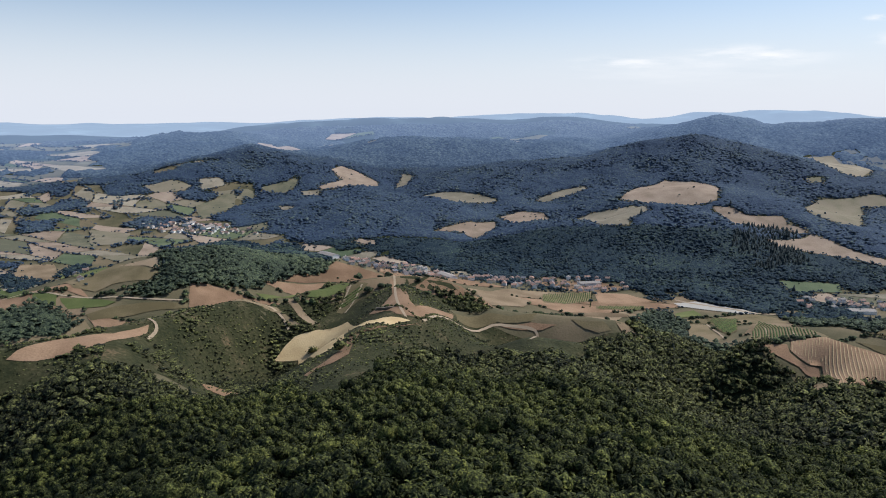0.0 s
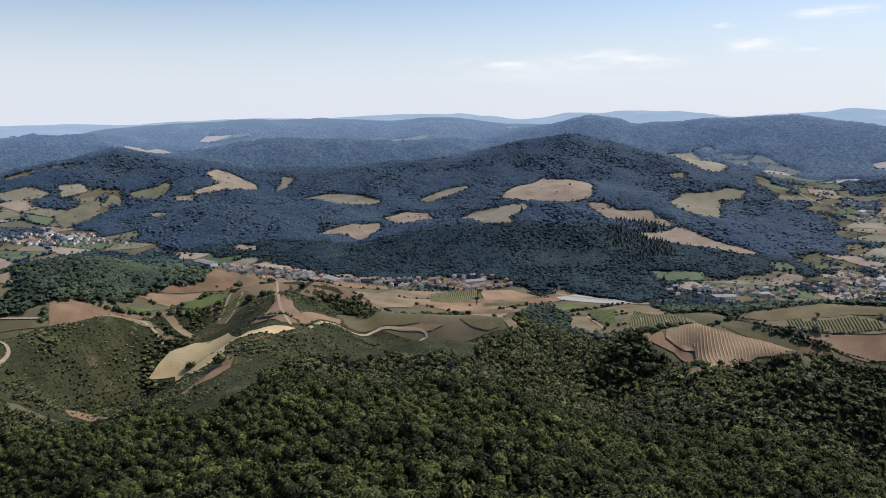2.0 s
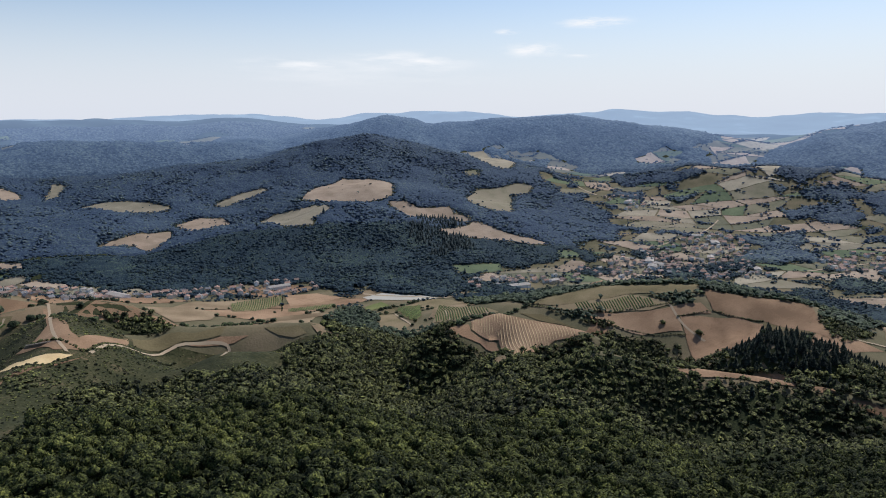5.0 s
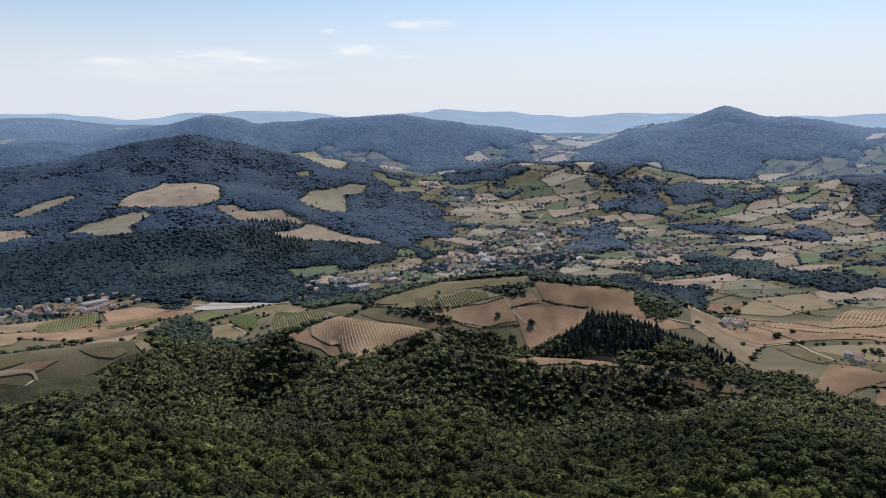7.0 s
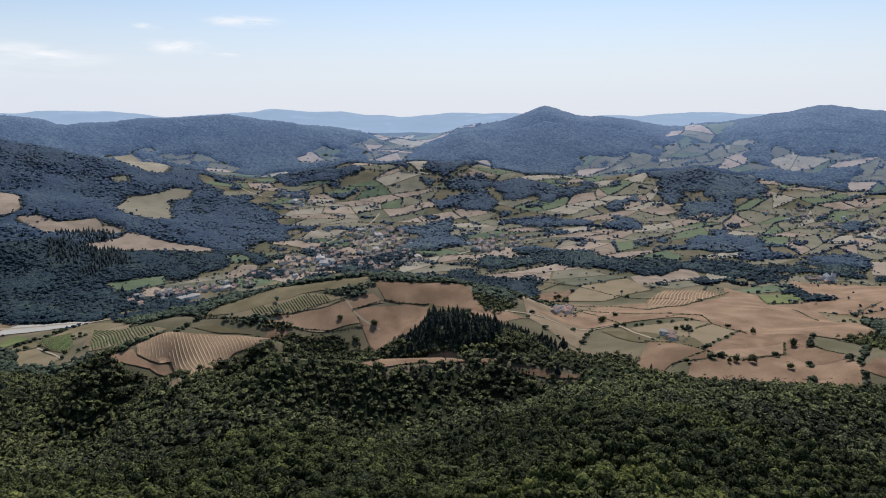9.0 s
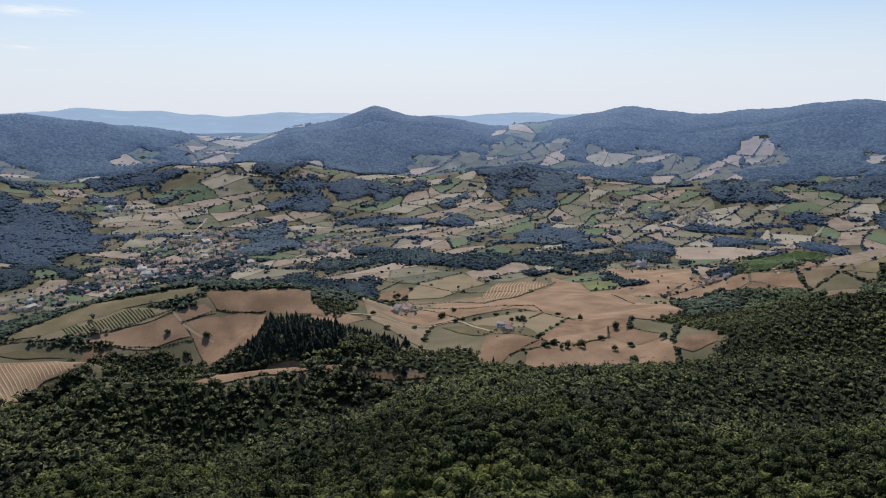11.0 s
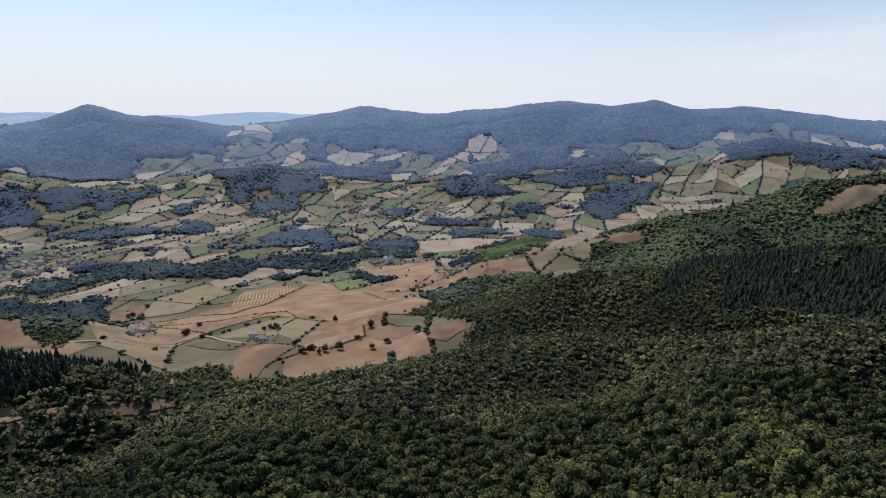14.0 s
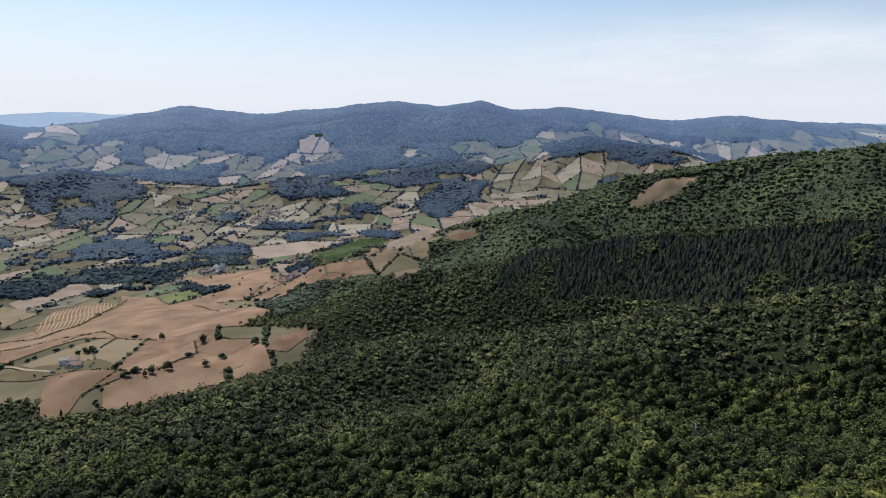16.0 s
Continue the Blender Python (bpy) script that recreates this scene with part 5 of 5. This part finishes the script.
# the white manor with its tower among the fields
manor = house(24, 12, 10, 0.6, PLASTERS[2], ROOFS[2], "manor_house", "tall white manor house with a square tower")
bm = bmesh.new()
box_mesh(bm, -12, -5, -10, -3, -1.5, 17)
part("tower", bm, PLASTERS[2], manor)
bm = bmesh.new()
bmesh.ops.create_cone(bm, cap_ends=True, segments=4, radius1=5.6, radius2=0.1, depth=6, matrix=pose(-8.5, -6.5, 20, 0, 0, 45))
part("tower_roof", bm, ROOFS[2], manor)
manor.matrix_basis = pose(1497, 229, float(on_ground(1497, 229)) + 1.2, 0, 0, 25)

# a pole on the near ridge
pole = tagged(new("utility_pole"), "thin wooden power pole with a crossbar", "pole")
bm = bmesh.new()
bmesh.ops.create_cone(bm, cap_ends=True, segments=8, radius1=0.22, radius2=0.14, depth=14, matrix=pose(0, 0, 6.5))
part("post", bm, BARK, pole)
bm = bmesh.new()
box_mesh(bm, -1.2, 1.2, -0.1, 0.1, 12.6, 12.85)
part("crossbar", bm, BARK, pole)
pole.matrix_basis = pose(468, 360, float(on_ground(468, 360)), 0, 0, 30)

# a bare dead tree among the green crowns
snag = tagged(new("dead_tree"), "bare pale dead tree among green crowns", "tree")
bm = bmesh.new()
bmesh.ops.create_cone(bm, cap_ends=True, segments=7, radius1=0.28, radius2=0.10, depth=9, matrix=pose(0, 0, 4.5))
part("trunk", bm, DEADWOOD, snag)
twig = random.Random(3)
for k in range(11):
    bm = bmesh.new()
    up, turn, lean, long = twig.uniform(4.5, 8.8), twig.uniform(0, 360), twig.uniform(35, 70), twig.uniform(1.6, 3.4)
    limb = pose(0, 0, up, 0, 0, turn) @ pose(0, 0, 0, 0, lean, 0)
    bmesh.ops.create_cone(bm, cap_ends=True, segments=5, radius1=0.10, radius2=0.03, depth=long, matrix=limb @ pose(0, 0, long / 2))
    bmesh.ops.create_cone(bm, cap_ends=True, segments=4, radius1=0.05, radius2=0.02, depth=long * 0.6, matrix=limb @ pose(0, 0, long * 0.55, 0, 38, twig.uniform(0, 360)) @ pose(0, 0, long * 0.3))
    part("limb", bm, DEADWOOD, snag)
snag.matrix_basis = pose(249, -72, float(on_ground(249, -72)), 0, 0, 0)

# a stack of straw bales on the spur
def bale_stack(x, y, turn):
    root = tagged(new("bale_stack"), "long dark stack of straw bales on bare earth", "bales")
    root.matrix_basis = pose(x, y, float(on_ground(x, y)) + 1.0, 0, 0, turn)
    for row in range(2):
        for k in range(9 - row):
            bm = bmesh.new()
            box_mesh(bm, -8.1 + k * 1.85 + row * 0.9, -6.4 + k * 1.85 + row * 0.9, -1.1, 1.1, row * 1.25, row * 1.25 + 1.2)
            bmesh.ops.bevel(bm, geom=bm.edges[:], offset=0.12, segments=1, affect="EDGES")
            part("bale", bm, BALES, root)
    return root


BALES = plain("weathered_straw", (0.13, 0.11, 0.085), 0.95)
bale_stack(-46, 539, 12)

# ---- lanes ----
def track(width, line, material=DIRT):
    """A lane laid along the ground."""
    p = np.array(line, float)
    k = np.linspace(0, 1, max(8, int(np.hypot(*np.diff(p, axis=0).T).sum() / 9)))
    u = np.linspace(0, 1, len(p))
    x, y = np.interp(k, u, p[:, 0]), np.interp(k, u, p[:, 1])
    for _ in range(4):
        x[1:-1], y[1:-1] = (x[:-2] + 2 * x[1:-1] + x[2:]) / 4, (y[:-2] + 2 * y[1:-1] + y[2:]) / 4
    t = np.stack([np.gradient(x), np.gradient(y)], 1)
    t /= np.linalg.norm(t, axis=1)[:, None]
    rows = []
    for s in (-1, 0, 1):
        a, b = x - s * t[:, 1] * width / 2, y + s * t[:, 0] * width / 2
        rows.append(np.stack([a, b, on_ground(a, b) + lift_at(a, b) * 1.4 + 0.25], 1))
    n = len(x)
    f = [(i + c * n, i + 1 + c * n, i + 1 + (c + 1) * n, i + (c + 1) * n) for c in range(2) for i in range(n - 1)]
    return tagged(new("track", mesh_np("track", np.concatenate(rows), np.array(f), [material])), "pale gravel lane winding along the hillside", "lane", kind="structure")


track(2.2, [(-49, 685), (-47, 666), (-42, 596), (-35, 537), (-28, 514)])
track(2.5, [(65, 495), (72, 502), (90, 621), (86, 625), (72, 627), (41, 627), (8, 581), (-15, 520)])
track(2.2, [(-222, 506), (-217, 504), (-211, 500), (-210, 491), (-211, 477)])
track(1.8, [(-90, 665), (-93, 655), (-97, 631)])
track(1.8, [(-79, 663), (-82, 650), (-90, 619)])
track(2.2, [(-179, 607), (-162, 618), (-151, 615), (-142, 606), (-137, 595)])
track(3, [(-634, 971), (-609, 986), (-594, 984), (-541, 951), (-426, 936), (-356, 938)])
track(2.5, [(407, 1033), (396, 965), (384, 907)])
track(2, [(457, 949), (424, 871), (419, 846)])
track(2, [(468, 903), (447, 853), (447, 827)])
track(2, [(468, 850), (462, 827), (466, 818)])
track(6, [(1299, 961), (1473, 928), (1655, 827), (1886, 823), (2029, 782), (2091, 700)])
track(5, [(1396, 2000), (1354, 1815), (1344, 1715)])
track(4, [(1153, 1253), (1378, 1315), (1502, 1388)])
track(4, [(1232, -21), (1325, -1), (1510, -24)])
track(3, [(661, 692), (643, 651), (645, 613)])
track(3.5, [(721, 498), (776, 470), (880, 397), (806, 316)])
track(3, [(348, 388), (372, 377), (402, 360), (428, 326), (437, 288), (448, 251)])
track(7, [(415, 1208), (517, 1111), (591, 1087)])
track(3.5, [(2072, -170), (1905, -112), (2000, -149)])

HEDGE_LINES = [
    [(1013, 534), (1032, 460), (984, 391), (1072, 364), (1300, 358)],
    [(973, 510), (917, 435), (873, 384)],
    [(912, 339), (963, 310), (914, 280), (890, 232)],
    [(914, 280), (864, 286)],
    [(794, 324), (761, 241), (768, 206), (827, 176)],
    [(822, 175), (865, 184), (865, 154), (818, 108)],
    [(758, 243), (710, 262)],
    [(1187, 234), (1081, 181)],
    [(847, 518), (1109, 645), (1223, 646)],
    [(523, 819), (578, 750), (669, 689)],
    [(565, 756), (607, 667), (637, 635)],
    [(651, 665), (689, 644), (715, 588)],
    [(276, 1249), (248, 1133)],
    [(-60, 572), (-19, 519), (44, 608)],
    [(1190, 701), (1199, 607), (1124, 470), (1147, 383)],
    [(981, 498), (932, 392), (940, 316)],
]
LONE_TREES = [(1131, 482), (917, 261), (895, 225), (1067, 586), (1077, 568), (870, 381), (857, 307), (859, 300), (849, 288), (749, 215), (757, 210), (769, 196), (775, 161), (860, 174), (896, 422), (1035, 605), (604, 632), (614, 627), (630, 670), (647, 625), (1081, 586), (1066, 568), (992, 521), (923, 416), (891, 423), (-111, 561), (-108, 560), (-65, 417), (549, 449), (397, 928), (254, 505)]

# ---- patchwork of the valley ----
def lattice(angle, w, d, r0, r1, seed):
    """Shared corners of an uneven patchwork."""
    rng = np.random.default_rng(seed)
    n = int(r1 / min(w, d)) + 2
    i, j = np.meshgrid(np.arange(-n, n + 1), np.arange(-n, n + 1), indexing="ij")
    u = (i + rng.uniform(-0.42, 0.42, i.shape) + 0.5 * (j % 2)) * w
    v = (j + rng.uniform(-0.4, 0.4, i.shape)) * d
    c, s = math.cos(radians(angle)), math.sin(radians(angle))
    x, y = u * c - v * s, u * s + v * c
    x, y = x + 40 * fbm(x, y, 500, 2, 51), y + 40 * fbm(x, y, 500, 2, 52)
    return x, y


HEDGE_X, HEDGE_Y, HEDGE_S = [], [], []
hr = np.random.default_rng(5)
CROPS = [TAN, TAN, TAN, TAN, TAN, PALE, PALE, OLIVE, BROWN]
HAZED_CROPS = [GREY_STUBBLE, GREY_STUBBLE, GREY_STUBBLE, GREY_HAY, GREY_HAY, GREY_PASTURE, GREY_PASTURE, GREY_PASTURE, GREY_PASTURE, GREY_MEADOW, GREY_MEADOW]
JOINED = {}
BACK = {}
# backdrop crops: copies with haze added as emission
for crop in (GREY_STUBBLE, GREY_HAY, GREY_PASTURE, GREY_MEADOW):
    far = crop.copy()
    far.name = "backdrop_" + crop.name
    haze_glow(far.node_tree.nodes, far.node_tree.links, far.node_tree.nodes["Principled BSDF"])
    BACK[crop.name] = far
made_fields = 0


def patchwork(angle, w, d, r0, r1, seed, limit):
    global made_fields
    x, y = lattice(angle, w, d, r0, r1, seed)
    cx, cy = (x[:-1, :-1] + x[1:, 1:] + x[:-1, 1:] + x[1:, :-1]) / 4, (y[:-1, :-1] + y[1:, 1:] + y[:-1, 1:] + y[1:, :-1]) / 4
    r, a = np.hypot(cx, cy), np.degrees(np.arctan2(cx, cy))
    ok = (r > r0) & (r < r1) & (a > -40) & (a < 138)
    idx = np.argwhere(ok)
    flatx, flaty = cx[ok], cy[ok]
    clear = ~(wooded(flatx, flaty) | in_any(flatx, flaty, FIELD_BOXES))
    for (i, j), good in zip(idx, clear):
        quad = [(x[i, j], y[i, j]), (x[i + 1, j], y[i + 1, j]), (x[i + 1, j + 1], y[i + 1, j + 1]), (x[i, j + 1], y[i, j + 1])]
        for k in (0, 3):
            (x0, y0), (x1, y1) = quad[k], quad[(k + 1) % 4]
            long = math.hypot(x1 - x0, y1 - y0)
            kind = hr.random()
            step = 5.0 if kind < 0.30 else 15
            n = max(1, int(long / step))
            if kind < 0.62:
                t = (np.arange(n) + hr.uniform(0, 1, n)) / n
                HEDGE_X.append(x0 + (x1 - x0) * t + hr.uniform(-2, 2, n))
                HEDGE_Y.append(y0 + (y1 - y0) * t + hr.uniform(-2, 2, n))
                HEDGE_S.append(hr.uniform(1.3, 4.2, n) * hr.uniform(0.8, 1.25) * (1 + max(0, r0 - 900) / 4000))
        if not good or hr.random() < 0.06:
            continue
        mx, my = np.mean([q[0] for q in quad]), np.mean([q[1] for q in quad])
        n = hr.integers(0, 5)
        HEDGE_X.append(mx + hr.normal(0, w * 0.3, n))
        HEDGE_Y.append(my + hr.normal(0, w * 0.3, n))
        HEDGE_S.append(hr.uniform(1.8, 4.2, n))
        quad = [(mx + (px - mx) * 0.95, my + (py - my) * 0.95) for px, py in quad]
        kinds = HAZED_CROPS if r0 > 1200 else CROPS
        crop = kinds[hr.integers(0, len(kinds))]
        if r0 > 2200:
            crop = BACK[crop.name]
        if made_fields < limit:
            field(crop, quad, add=False)
            made_fields += 1
        else:
            v, f = drape(quad, max(22.0, math.hypot(mx, my) * 0.014))
            JOINED.setdefault(crop.name, (crop, []))[1].append((v, f))


patchwork(14, 118, 78, 640, 1350, 3, 260)
patchwork(-20, 92, 58, 1350, 2480, 4, 300)
patchwork(-20, 96, 60, 2480, 2960, 6, 0)
patchwork(10, 140, 90, 2960, 3400, 9, 0)
for crop, pieces in JOINED.values():
    vs, fs, base = [], [], 0
    for v, f in pieces:
        vs += v.tolist()
        fs += [tuple(k + base for k in q) for q in f]
        base += len(v)
    me = bpy.data.meshes.new("far_fields")
    me.from_pydata(vs, [], fs)
    me.materials.append(crop)
    tagged(new("far_fields", me), "distant dry fields in the summer haze" if crop.name.startswith("backdrop") else FIELD_LABELS[crop.name], "fields", kind="stuff")

hx, hy, hs = np.concatenate(HEDGE_X), np.concatenate(HEDGE_Y), np.concatenate(HEDGE_S)
keep = ~in_any(hx, hy, FIELD_BOXES) & ~wooded(hx, hy)
hx, hy, hs = hx[keep], hy[keep], hs[keep]
hd = np.hypot(hx, hy)
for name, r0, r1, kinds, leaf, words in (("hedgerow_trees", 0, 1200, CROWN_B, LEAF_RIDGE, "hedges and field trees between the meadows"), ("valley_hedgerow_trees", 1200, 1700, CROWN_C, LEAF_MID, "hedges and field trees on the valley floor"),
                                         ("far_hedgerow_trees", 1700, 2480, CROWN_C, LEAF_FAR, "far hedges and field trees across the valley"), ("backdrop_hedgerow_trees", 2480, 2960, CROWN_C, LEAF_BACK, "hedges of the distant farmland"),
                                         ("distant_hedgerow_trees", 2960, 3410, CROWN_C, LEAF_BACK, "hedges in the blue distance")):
    k = (hd >= r0) & (hd < r1)
    plant(name, hx[k], hy[k], hs[k], kinds, leaf, words, "hedgerow", 0.9, -0.45)
# trees along the edges and in the middle of the hill meadows
ex, ey = [], []
for outline in FIELDS:
    if not 1300 < math.hypot(*outline[0]) < 2480:
        continue
    for (x0, y0), (x1, y1) in zip(outline, outline[1:] + outline[:1]):
        n = int(math.hypot(x1 - x0, y1 - y0) / 9 * hr.choice([0.0, 0.3, 0.9]))
        t = hr.uniform(0, 1, n)
        ex.append(x0 + (x1 - x0) * t + hr.normal(0, 4, n))
        ey.append(y0 + (y1 - y0) * t + hr.normal(0, 4, n))
    mid, wide = np.mean(outline, 0), np.std(outline, 0)
    n = hr.integers(2, 9)
    ex.append(hr.normal(mid[0], wide[0] * 0.7, n))
    ey.append(hr.normal(mid[1], wide[1] * 0.7, n))
ex, ey = np.concatenate(ex), np.concatenate(ey)
plant("meadow_trees", ex, ey, hr.uniform(1.6, 3.6, len(ex)), CROWN_C, LEAF_MID, "dark trees and bushes round the hill meadows", "trees", 1.0, -0.3)
# field walls and hedges near the hill
low_x, low_y = [], []
for line in HEDGE_LINES:
    for (x0, y0), (x1, y1) in zip(line[:-1], line[1:]):
        n = max(2, int(math.hypot(x1 - x0, y1 - y0) / 2.2))
        t = (np.arange(n) + hr.uniform(0, 1, n)) / n
        low_x.append(x0 + (x1 - x0) * t)
        low_y.append(y0 + (y1 - y0) * t)
low_x, low_y = np.concatenate(low_x), np.concatenate(low_y)
plant("field_hedge", low_x, low_y, hr.uniform(0.9, 1.9, len(low_x)), CROWN_C, LEAF_SLOPE, "low dark hedges and walls between stubble fields", "hedge", 0.9, -0.5)
tx, ty = np.array(LONE_TREES, float).T
plant("field_trees", tx, ty, hr.uniform(3.2, 5.2, len(tx)), CROWN_A, LEAF_SLOPE, "round dark oaks standing in the stubble fields", "trees", 1.0, -0.2)
